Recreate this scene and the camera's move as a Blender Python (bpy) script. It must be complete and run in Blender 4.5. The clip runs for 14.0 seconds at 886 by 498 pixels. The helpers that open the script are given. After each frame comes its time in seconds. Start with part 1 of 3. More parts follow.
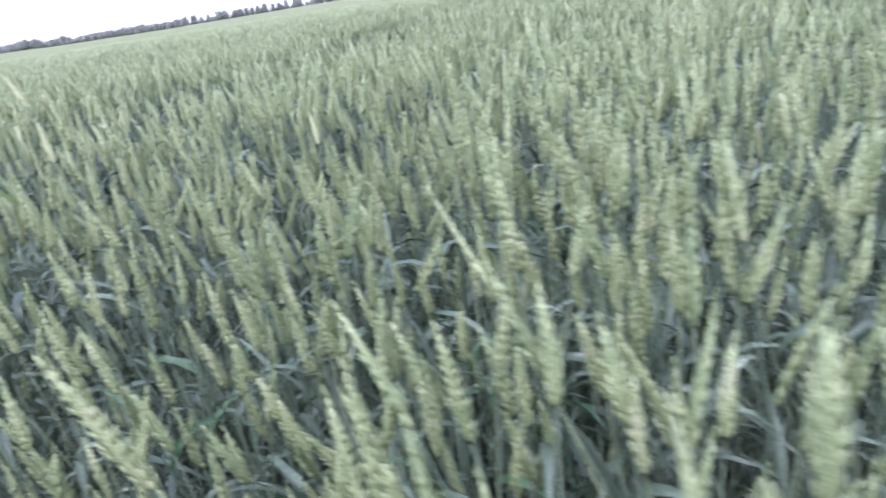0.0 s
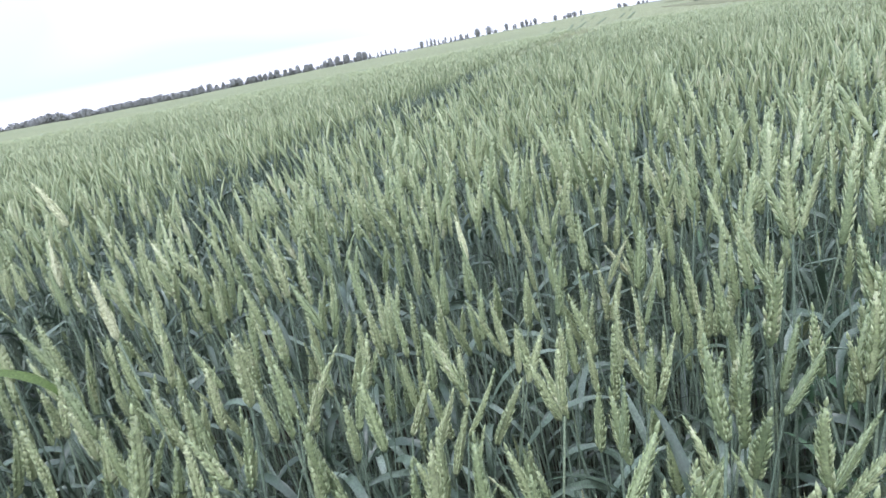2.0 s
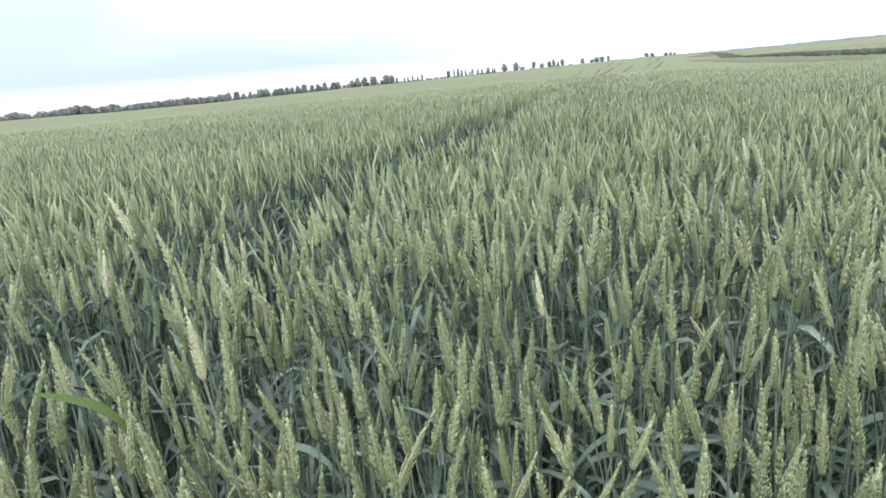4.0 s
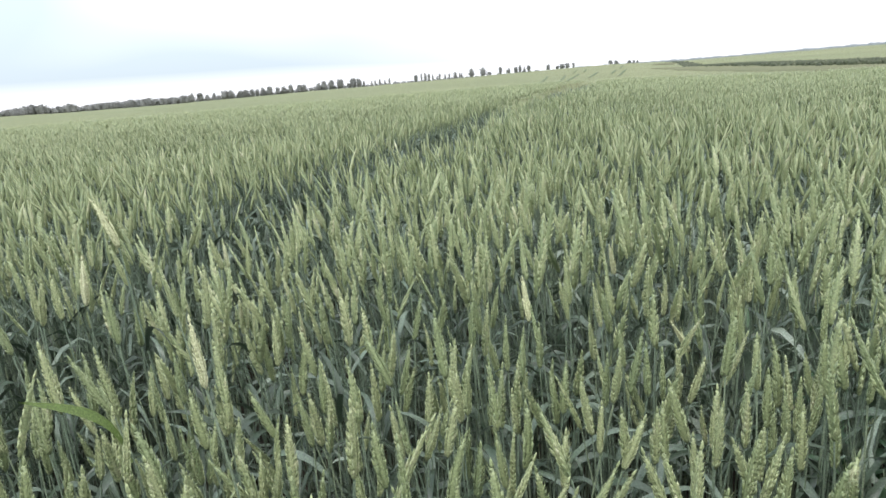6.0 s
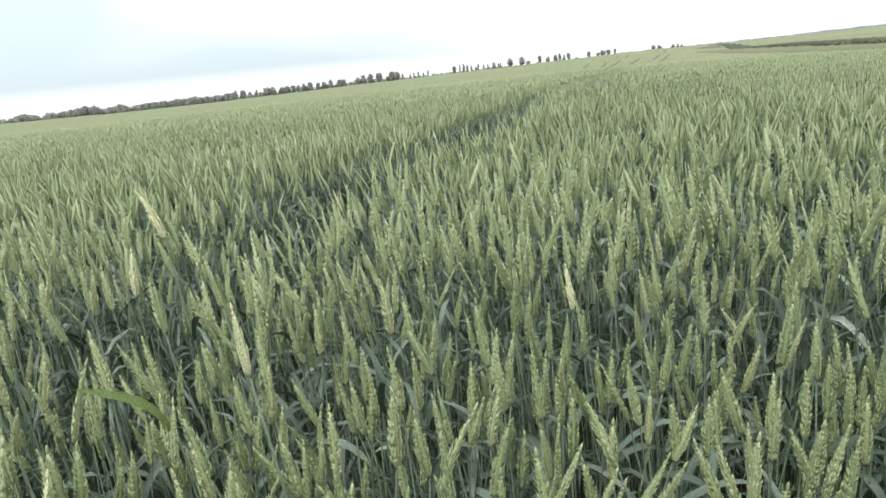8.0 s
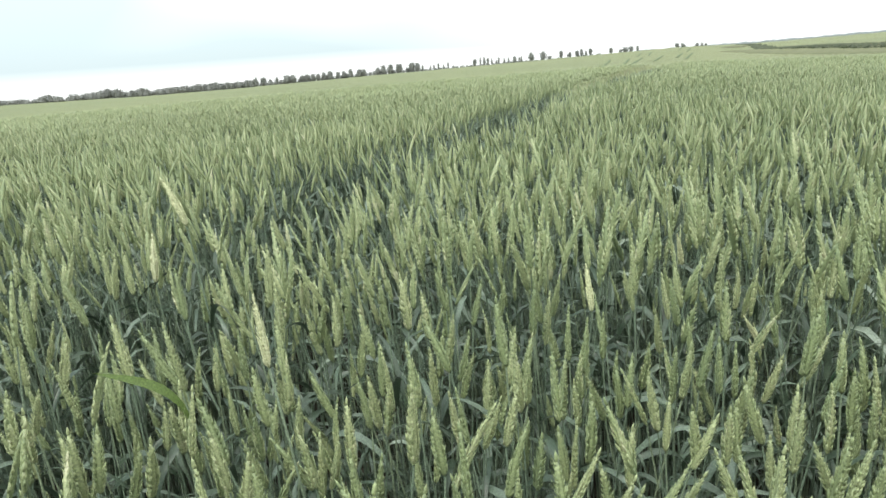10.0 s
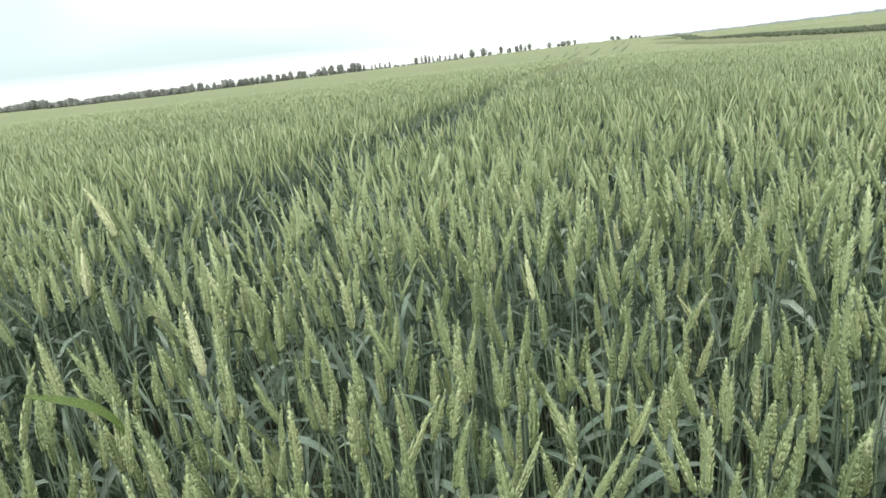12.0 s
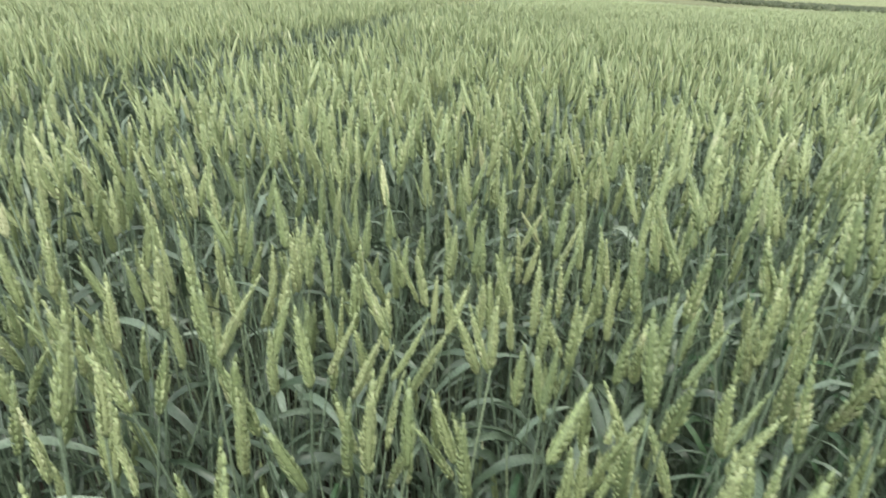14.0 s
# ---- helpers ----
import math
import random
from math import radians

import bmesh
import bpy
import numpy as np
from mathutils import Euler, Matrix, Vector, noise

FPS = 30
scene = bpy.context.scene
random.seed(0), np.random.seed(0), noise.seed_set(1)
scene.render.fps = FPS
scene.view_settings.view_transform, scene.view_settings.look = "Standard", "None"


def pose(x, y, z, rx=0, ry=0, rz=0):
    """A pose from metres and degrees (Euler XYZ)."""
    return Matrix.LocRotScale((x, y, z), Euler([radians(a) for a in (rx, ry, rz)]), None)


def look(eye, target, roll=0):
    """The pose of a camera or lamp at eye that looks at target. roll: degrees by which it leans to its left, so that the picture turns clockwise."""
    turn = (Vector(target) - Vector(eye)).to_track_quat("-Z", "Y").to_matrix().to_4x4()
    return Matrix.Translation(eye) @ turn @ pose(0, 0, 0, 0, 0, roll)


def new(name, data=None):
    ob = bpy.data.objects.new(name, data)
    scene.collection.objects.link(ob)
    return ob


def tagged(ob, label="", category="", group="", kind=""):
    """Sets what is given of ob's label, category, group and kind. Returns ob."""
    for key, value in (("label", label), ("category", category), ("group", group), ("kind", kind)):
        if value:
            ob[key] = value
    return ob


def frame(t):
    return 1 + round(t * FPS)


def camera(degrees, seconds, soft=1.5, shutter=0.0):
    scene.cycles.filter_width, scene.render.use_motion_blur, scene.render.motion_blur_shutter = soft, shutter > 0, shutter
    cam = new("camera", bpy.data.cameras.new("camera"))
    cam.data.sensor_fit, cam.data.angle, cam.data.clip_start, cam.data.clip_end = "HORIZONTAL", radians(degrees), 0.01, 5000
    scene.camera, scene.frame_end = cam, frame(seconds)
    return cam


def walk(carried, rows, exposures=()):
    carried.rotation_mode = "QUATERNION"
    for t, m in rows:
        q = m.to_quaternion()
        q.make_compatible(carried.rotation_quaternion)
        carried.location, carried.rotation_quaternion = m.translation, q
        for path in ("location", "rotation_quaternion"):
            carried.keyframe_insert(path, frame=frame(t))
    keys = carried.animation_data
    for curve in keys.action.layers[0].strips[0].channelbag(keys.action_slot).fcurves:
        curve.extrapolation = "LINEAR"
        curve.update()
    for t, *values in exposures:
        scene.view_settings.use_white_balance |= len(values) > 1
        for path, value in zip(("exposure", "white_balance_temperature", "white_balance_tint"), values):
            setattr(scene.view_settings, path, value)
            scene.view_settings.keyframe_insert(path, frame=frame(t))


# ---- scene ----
cam = camera(71.4, 14.0, soft=1.55, shutter=0.25)
PATH = [
    (0, (0.408, -0.554, 1.087), (0.502, 1.284, 0.305), -8.8),
    (0.5, (0.196, -0.413, 1.128), (0.068, 1.413, 0.322), -7.5),
    (1, (0.156, -0.333, 1.145), (0.222, 1.538, 0.441), -3.6),
    (1.5, (0.13, -0.218, 1.13), (0.111, 1.677, 0.489), -6.0),
    (2, (0.146, -0.057, 1.13), (0.227, 1.843, 0.511), -11.1),
    (2.5, (0.156, -0.038, 1.14), (0.358, 1.858, 0.536), -8.9),
    (3, (0.113, -0.005, 1.161), (0.295, 1.908, 0.608), -4.9),
    (3.2, (0.097, -0.001, 1.165), (0.227, 1.923, 0.633), -4.2),
    (5.3, (-0.014, 0.011, 1.168), (0.038, 1.939, 0.637), -5.8),
    (5.5, (-0.001, 0.004, 1.172), (0.072, 1.93, 0.64), -6.3),
    (6, (0.004, -0.005, 1.177), (0.181, 1.916, 0.65), -4.6),
    (6.5, (-0.011, 0.006, 1.177), (0.059, 1.94, 0.673), -4.3),
    (7, (-0.004, 0.009, 1.175), (-0.008, 1.948, 0.683), -5.2),
    (7.5, (0.004, 0.006, 1.178), (0.009, 1.944, 0.683), -7.3),
    (8, (0.004, 0.006, 1.168), (0.048, 1.931, 0.627), -6.3),
    (8.2, (-0.001, 0.008, 1.165), (0.045, 1.926, 0.602), -5.9),
    (10.5, (-0.005, 0.012, 1.173), (-0.012, 1.933, 0.617), -4.7),
    (11, (0.001, 0.008, 1.172), (0.001, 1.933, 0.63), -4.6),
    (11.5, (0.016, 0.002, 1.172), (0.055, 1.929, 0.64), -7.3),
    (12, (0.012, 0.008, 1.168), (0.164, 1.917, 0.59), -6.5),
    (12.5, (-0.003, 0.024, 1.166), (0.074, 1.936, 0.583), -5.2),
    (13, (0.006, 0.019, 1.163), (0.065, 1.929, 0.572), -5.8),
    (13.5, (0.030, 0.001, 1.152), (0.281, 1.876, 0.505), -2.9),
    (14, (0.080, -0.040, 1.128), (0.526, 1.740, 0.332), 1.3),
]
walk(cam, [(t, look(e, g, r)) for t, e, g, r in PATH],
     [(0, 0.74, 5550, 29), (0.5, 0.82, 5550, 31), (1.5, 0.65, 5600, 24), (3, 0.42, 5850, 18), (7, 0.29, 6470, 13), (11, 0.37, 6640, 5), (13, 0.36, 6780, 4), (14, 0.57, 6850, 5)])

# ---- light ----
world = bpy.data.worlds.new("world")
scene.world = world
world.use_nodes = True
wn, wl = world.node_tree.nodes, world.node_tree.links
wn.clear()
w_out = wn.new("ShaderNodeOutputWorld")
w_bg = wn.new("ShaderNodeBackground")
w_bg.inputs["Strength"].default_value = 0.117
w_sky = wn.new("ShaderNodeTexSky")
w_sky.sky_type = "NISHITA"
w_sky.sun_disc = False
w_sky.sun_elevation, w_sky.sun_rotation = radians(48), radians(215)
w_sky.air_density, w_sky.dust_density = 1.2, 2.5
w_co = wn.new("ShaderNodeTexCoord")
w_map = wn.new("ShaderNodeMapping")
w_map.inputs["Scale"].default_value = (1.0, 1.0, 3.0)
w_noise = wn.new("ShaderNodeTexNoise")
w_noise.inputs["Scale"].default_value = 1.1
w_noise.inputs["Detail"].default_value = 2.5
w_ramp = wn.new("ShaderNodeValToRGB")
w_ramp.color_ramp.elements[0].position, w_ramp.color_ramp.elements[0].color = 0.42, (0.0, 0.0, 0.0, 1)
w_ramp.color_ramp.elements[1].position, w_ramp.color_ramp.elements[1].color = 0.70, (1, 1, 1, 1)
w_bank = wn.new("ShaderNodeMath")  # the cloud is thicker to the east
w_bank.operation = "MULTIPLY_ADD"
w_bank.inputs[1].default_value = 0.32
w_mix = wn.new("ShaderNodeMix")
w_mix.data_type = "RGBA"
w_mix.inputs["B"].default_value = (10.6, 10.9, 11.0, 1)
w_sep = wn.new("ShaderNodeSeparateXYZ")
w_rise = wn.new("ShaderNodeMapRange")
w_rise.inputs["To Min"].default_value, w_rise.inputs["To Max"].default_value = 0.8, 1.9
w_scale = wn.new("ShaderNodeVectorMath")
w_scale.operation = "SCALE"
wl.new(w_co.outputs["Generated"], w_sep.inputs["Vector"])
wl.new(w_sep.outputs["Z"], w_rise.inputs["Value"])
wl.new(w_rise.outputs["Result"], w_scale.inputs["Scale"])
wl.new(w_co.outputs["Generated"], w_map.inputs["Vector"])
wl.new(w_map.outputs["Vector"], w_noise.inputs["Vector"])
wl.new(w_sep.outputs["X"], w_bank.inputs[0])
wl.new(w_noise.outputs["Fac"], w_bank.inputs[2])
wl.new(w_bank.outputs[0], w_ramp.inputs["Fac"])
w_haze = wn.new("ShaderNodeMapRange")  # white haze low over the land
for key, value in (("From Min", 0.012), ("From Max", 0.04), ("To Min", 1.0), ("To Max", 0.0)):
    w_haze.inputs[key].default_value = value
w_most = wn.new("ShaderNodeMath")
w_most.operation = "MAXIMUM"
wl.new(w_sep.outputs["Z"], w_haze.inputs["Value"])
wl.new(w_haze.outputs["Result"], w_most.inputs[0])
wl.new(w_ramp.outputs["Color"], w_most.inputs[1])
wl.new(w_most.outputs[0], w_mix.inputs["Factor"])
w_veil = wn.new("ShaderNodeMix")
w_veil.data_type = "RGBA"
w_veil.inputs["Factor"].default_value = 0.88
w_veil.inputs["B"].default_value = (6.8, 8.05, 8.65, 1)
wl.new(w_sky.outputs["Color"], w_veil.inputs["A"])
wl.new(w_veil.outputs["Result"], w_mix.inputs["A"])
wl.new(w_mix.outputs["Result"], w_scale.inputs[0])
wl.new(w_scale.outputs["Vector"], w_bg.inputs["Color"])
wl.new(w_bg.outputs["Background"], w_out.inputs["Surface"])

sun_data = bpy.data.lights.new("sun", "SUN")
sun_data.energy, sun_data.angle, sun_data.color = 1.55, radians(18), (1.0, 0.97, 0.9)
sun = new("sun", sun_data)
sun.matrix_world = look((-20, -30, 40), (0, 0, 0))

# ---- materials ----


def material(name, roughness=0.6, specular=0.3):
    m = bpy.data.materials.new(name)
    m.use_nodes = True
    b = m.node_tree.nodes["Principled BSDF"]
    b.inputs["Roughness"].default_value = roughness
    b.inputs["Specular IOR Level"].default_value = specular
    return m, m.node_tree.nodes, m.node_tree.links, b


def noise_node(n, l, scale, detail=3.0):
    co = n.new("ShaderNodeTexCoord")
    t = n.new("ShaderNodeTexNoise")
    t.inputs["Scale"].default_value, t.inputs["Detail"].default_value = scale, detail
    l.new(co.outputs["Object"], t.inputs["Vector"])
    return t.outputs["Fac"]


def ramp_node(n, l, fac, stops):
    r = n.new("ShaderNodeValToRGB")
    e = r.color_ramp.elements
    while len(e) < len(stops):
        e.new(0.5)
    for k, (p, c) in enumerate(stops):
        e[k].position, e[k].color = p, (*c, 1)
    l.new(fac, r.inputs["Fac"])
    return r.outputs["Color"]


def blend(n, l, kind, fac, a, b):
    m = n.new("ShaderNodeMix")
    m.data_type, m.blend_type = "RGBA", kind
    for key, v in (("Factor", fac), ("A", a), ("B", b)):
        if isinstance(v, (int, float)):
            m.inputs[key].default_value = v
        elif isinstance(v, tuple):
            m.inputs[key].default_value = (*v, 1)
        else:
            l.new(v, m.inputs[key])
    return m.outputs["Result"]


def bump(n, l, b, fac, strength, distance):
    k = n.new("ShaderNodeBump")
    k.inputs["Strength"].default_value, k.inputs["Distance"].default_value = strength, distance
    l.new(fac, k.inputs["Height"])
    l.new(k.outputs["Normal"], b.inputs["Normal"])


def plant_material(name, stops, joined, broad=7.0, fine=420.0, roughness=0.6, through_light=0.0, gloss=0.3):
    """A leafy surface: one tone a plant, blotches and grain on it. joined: many plants in one mesh."""
    m, n, l, b = material(name, roughness, gloss)
    if joined:
        g = n.new("ShaderNodeNewGeometry")
        own = g.outputs["Random Per Island"]
        spread = noise_node(n, l, broad, 2.0)
        tone = n.new("ShaderNodeMath")
        tone.operation = "MULTIPLY_ADD"
        tone.inputs[1].default_value = 0.55
        l.new(own, tone.inputs[0])
        sub = n.new("ShaderNodeMath")
        sub.operation = "MULTIPLY_ADD"
        sub.inputs[1].default_value, sub.inputs[2].default_value = 1.2, -0.36
        l.new(spread, sub.inputs[0])
        l.new(sub.outputs[0], tone.inputs[2])
    else:
        o = n.new("ShaderNodeObjectInfo")
        own = o.outputs["Random"]
        tone = n.new("ShaderNodeMath")
        tone.operation = "MULTIPLY_ADD"
        tone.inputs[1].default_value = 0.55
        l.new(own, tone.inputs[0])
        g = n.new("ShaderNodeNewGeometry")
        husk = n.new("ShaderNodeMath")
        husk.operation = "MULTIPLY_ADD"
        husk.inputs[1].default_value, husk.inputs[2].default_value = 0.4, 0.02
        l.new(g.outputs["Random Per Island"], husk.inputs[0])
        l.new(husk.outputs[0], tone.inputs[2])
    colour = ramp_node(n, l, tone.outputs[0], stops)
    grain = noise_node(n, l, fine, 3.0)
    colour = blend(n, l, "OVERLAY", 0.6, colour, ramp_node(n, l, grain, [(0.33, (0.26, 0.25, 0.25)), (0.5, (0.5, 0.5, 0.5)), (0.68, (0.8, 0.79, 0.77))]))
    l.new(colour, b.inputs["Base Color"])
    bump(n, l, b, grain, 0.5, 0.0008)
    if through_light:
        t = n.new("ShaderNodeBsdfTranslucent")
        l.new(colour, t.inputs["Color"])
        mix = n.new("ShaderNodeMixShader")
        mix.inputs["Fac"].default_value = through_light
        l.new(b.outputs["BSDF"], mix.inputs[1])
        l.new(t.outputs["BSDF"], mix.inputs[2])
        l.new(mix.outputs["Shader"], n["Material Output"].inputs["Surface"])
    return m


EAR = [(0.05, (0.155, 0.199, 0.101)), (0.45, (0.239, 0.283, 0.142)), (0.8, (0.326, 0.358, 0.194)), (0.97, (0.430, 0.430, 0.275))]
PALE = [(0.05, (0.46, 0.48, 0.28)), (0.95, (0.58, 0.58, 0.38))]
STALK = [(0.1, (0.108, 0.148, 0.104)), (0.6, (0.178, 0.226, 0.162)), (0.95, (0.27, 0.315, 0.195))]
LEAF = [(0.05, (0.028, 0.047, 0.028)), (0.45, (0.060, 0.088, 0.055)), (0.75, (0.155, 0.202, 0.147)), (0.98, (0.295, 0.34, 0.27))]
ear_mat, ear_mat_all = plant_material("wheat_ear", EAR, False, roughness=0.48, gloss=0.5), plant_material("wheat_ears", EAR, True, broad=26.0, roughness=0.48, gloss=0.5)
pale_ear_mat = plant_material("pale_wheat_ear", PALE, False)
stalk_mat, stalk_mat_all = plant_material("wheat_stalk", STALK, False), plant_material("wheat_stalks", STALK, True)
leaf_mat = plant_material("wheat_leaf", LEAF, False, through_light=0.16, roughness=0.36, gloss=0.6)
leaf_mat_all = plant_material("wheat_leaves", LEAF, True, through_light=0.16, roughness=0.36, gloss=0.6)

late_leaf_mat = plant_material("late_leaves", [(0.05, (0.026, 0.064, 0.030)), (0.5, (0.055, 0.112, 0.052)), (0.95, (0.11, 0.18, 0.085))], True, through_light=0.2, roughness=0.4, gloss=0.5)
fresh_leaf_mat = plant_material("fresh_leaf", [(0.1, (0.085, 0.13, 0.035)), (0.9, (0.13, 0.185, 0.05))], False, through_light=0.25, roughness=0.45)
soil_mat, n, l, b = material("soil", 0.95, 0.1)
clod = noise_node(n, l, 18.0, 6.0)
l.new(ramp_node(n, l, clod, [(0.3, (0.014, 0.012, 0.009)), (0.7, (0.045, 0.038, 0.028))]), b.inputs["Base Color"])
bump(n, l, b, clod, 0.8, 0.03)

canopy_mat, n, l, b = material("far_wheat", 0.75, 0.2)
patch = noise_node(n, l, 0.02, 4.0)
tuft = noise_node(n, l, 3.0, 9.0)
colour = ramp_node(n, l, patch, [(0.3, (0.152, 0.168, 0.082)), (0.7, (0.190, 0.200, 0.099))])
colour = blend(n, l, "OVERLAY", 0.5, colour, ramp_node(n, l, tuft, [(0.35, (0.2, 0.2, 0.2)), (0.65, (0.76, 0.76, 0.76))]))
l.new(colour, b.inputs["Base Color"])
bump(n, l, b, tuft, 0.9, 0.25)

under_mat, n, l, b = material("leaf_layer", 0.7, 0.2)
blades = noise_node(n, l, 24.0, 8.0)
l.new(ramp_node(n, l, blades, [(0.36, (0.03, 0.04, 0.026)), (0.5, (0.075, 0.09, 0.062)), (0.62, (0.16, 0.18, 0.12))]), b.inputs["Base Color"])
bump(n, l, b, blades, 1.0, 0.06)

# dark green stands in for the shade down in a wheel track's gap
track_mat, n, l, b = material("track_gap_shade", 0.8, 0.2)
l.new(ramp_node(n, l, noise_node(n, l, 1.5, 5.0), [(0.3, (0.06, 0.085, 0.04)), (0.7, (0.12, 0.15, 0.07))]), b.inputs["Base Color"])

verge_mat, n, l, b = material("verge_grass", 0.9, 0.1)
v = noise_node(n, l, 0.6, 6.0)
l.new(ramp_node(n, l, v, [(0.3, (0.11, 0.115, 0.062)), (0.7, (0.17, 0.172, 0.098))]), b.inputs["Base Color"])
bump(n, l, b, v, 0.8, 0.2)

weed_mat = plant_material("tall_weeds", [(0.1, (0.045, 0.052, 0.030)), (0.6, (0.062, 0.073, 0.040)), (0.95, (0.088, 0.094, 0.054))], True, broad=0.3, fine=4.0, roughness=0.8)
# foliage greyed and lightened: the haze of 800 m is in this colour
crown_mat = plant_material("hazed_tree_leaves", [(0.1, (0.165, 0.17, 0.16)), (0.6, (0.20, 0.204, 0.192)), (0.95, (0.23, 0.236, 0.215))], True, broad=0.2, fine=3.0, roughness=0.8)
bark_mat, n, l, b = material("bark", 0.9, 0.1)
l.new(ramp_node(n, l, noise_node(n, l, 4.0, 5.0), [(0.3, (0.06, 0.05, 0.04)), (0.7, (0.14, 0.12, 0.10))]), b.inputs["Base Color"])
# blue-grey base colour carries the distance haze over these woods
wood_mat, n, l, b = material("far_woods", 0.9, 0.1)
l.new(ramp_node(n, l, noise_node(n, l, 0.05, 4.0), [(0.3, (0.19, 0.21, 0.21)), (0.7, (0.24, 0.26, 0.26))]), b.inputs["Base Color"])

# ---- the lie of the land ----
EYE_Z, CROP = 1.17, 0.86
TRACK = (-0.46, 2.04, radians(22.6))  # a point of the near wheel track and its heading


def ease(v):
    v = np.clip(v, 0, 1)
    return v * v * (3 - 2 * v)


def crest(az):
    """Elevation in degrees of the far edge of the field, by heading."""
    return np.interp(az, [-180, -60, -34, -24, -17, -12, -5, 0, 4, 9, 14, 19, 22, 24, 27, 40, 80, 180],
                     [0.0, 0.03, 0.03, -0.16, -0.18, -0.11, -0.02, 0.0, 0.05, 0.09, 0.15, 0.19, 0.19, 0.12, 0.02, 0.03, 0.0, 0.0])


def ground_z(x, y):
    """A low rise under the viewer, a shallow dip about ninety metres off, then a long slope up to the field's edge."""
    x, y = np.asarray(x, float), np.asarray(y, float)
    r = np.hypot(x, y)
    az = np.degrees(np.arctan2(x, y))
    dip = -2.0 * ease((r - 12) / 78.0) ** 1.1
    far = np.interp(az, [-180, -12, 10, 22, 27, 60, 180], [520.0, 520.0, 420.0, 420.0, 520.0, 520.0, 520.0])
    top = EYE_Z - CROP + far * np.tan(np.radians(crest(az)))
    k = np.clip((r - 90) / (far - 90), 0, 1)
    z = np.where(r < 90, dip, -2.0 + (top + 2.0) * k)
    beyond = EYE_Z - CROP + np.minimum(r, 1000) * np.tan(np.radians(crest(az) - 0.03))
    z = np.where(r > far, beyond, z)
    wave = 0.10 * np.sin(x * 0.031 + 1.0) * np.sin(y * 0.027) + 0.05 * np.sin(x * 0.09 + y * 0.05)
    fall = 0.011 * r * ease((az - 16) / 22) * ease((150 - az) / 60) * (1 - ease((r - 35) / 60))  # the rise drops away on one side
    return z + wave * ease((r - 12) / 40) - fall


def off_track(x, y):
    """How far a place lies to the side of the near wheel track, in half widths of it."""
    dx, dy = x - TRACK[0], y - TRACK[1]
    side = dx * np.cos(TRACK[2]) - dy * np.sin(TRACK[2])
    wide = np.interp(dy, [-2.0, -0.5, 1.0, 3.0, 8.0, 20.0], [0.13, 0.15, 0.19, 0.26, 0.40, 0.56])
    return np.abs(side + 0.03 * np.sin(y * 1.3) + 0.02 * np.sin(y * 3.1)) / wide


def from_arrays(name, verts, tris, mats, index=None, smooth=True):
    me = bpy.data.meshes.new(name)
    verts, tris = np.asarray(verts, np.float32), np.asarray(tris, np.int32)
    me.vertices.add(len(verts))
    me.vertices.foreach_set("co", verts.ravel())
    me.loops.add(tris.size)
    me.loops.foreach_set("vertex_index", tris.ravel())
    me.polygons.add(len(tris))
    me.polygons.foreach_set("loop_start", np.arange(0, tris.size, 3, dtype=np.int32))
    me.polygons.foreach_set("use_smooth", np.full(len(tris), smooth))
    for m in mats:
        me.materials.append(m)
    if index is not None:
        me.polygons.foreach_set("material_index", np.asarray(index, np.int32))
    me.update(calc_edges=True)
    return me


def grid_tris(rows, cols, wrap=False):
    i, j = np.meshgrid(np.arange(rows - 1), np.arange(cols if wrap else cols - 1), indexing="ij")
    a, b_ = i * cols + j, i * cols + (j + 1) % cols
    c, d = b_ + cols, a + cols
    return np.concatenate([np.stack([a, b_, c], -1).reshape(-1, 3), np.stack([a, c, d], -1).reshape(-1, 3)])


def round_sheet(radii, count, height):
    ang = np.arange(count) / count * 2 * np.pi
    rr, aa = np.meshgrid(radii, ang, indexing="ij")
    x, y = rr * np.sin(aa), rr * np.cos(aa)
    return np.stack([x, y, height(x, y, rr)], -1).reshape(-1, 3), grid_tris(len(radii), count, True)[:, ::-1]


radii = np.concatenate([[0.01], np.linspace(0.5, 12, 24), np.geomspace(13, 2600, 60)])
v, f = round_sheet(radii, 240, lambda x, y, r: ground_z(x, y))
ground = tagged(new("ground", from_arrays("ground", v, f, [soil_mat])), "dark bare soil under the standing wheat", "ground", kind="structure")

rng = np.random.default_rng(3)
MIN_AZ, MAX_AZ = -48, 58  # headings between which the crop is sown plant by plant


def canopy_height(x, y, r):
    lift = CROP - 0.10 - 0.75 * (1 - ease((r - 11) / 6))
    lift = lift - 0.6 * (off_track(x, y) < 1.1) * (r < 60)
    return ground_z(x, y) + lift + rng.normal(0, 0.035, x.shape) * np.clip(r / 40, 0.6, 1.5)


v, f = round_sheet(np.geomspace(11, 2500, 100), 480, canopy_height)
tagged(new("far_wheat_field", from_arrays("far_wheat_field", v, f, [canopy_mat])), "pale green wheat field rolling away to the tree line", "wheat field", kind="stuff")

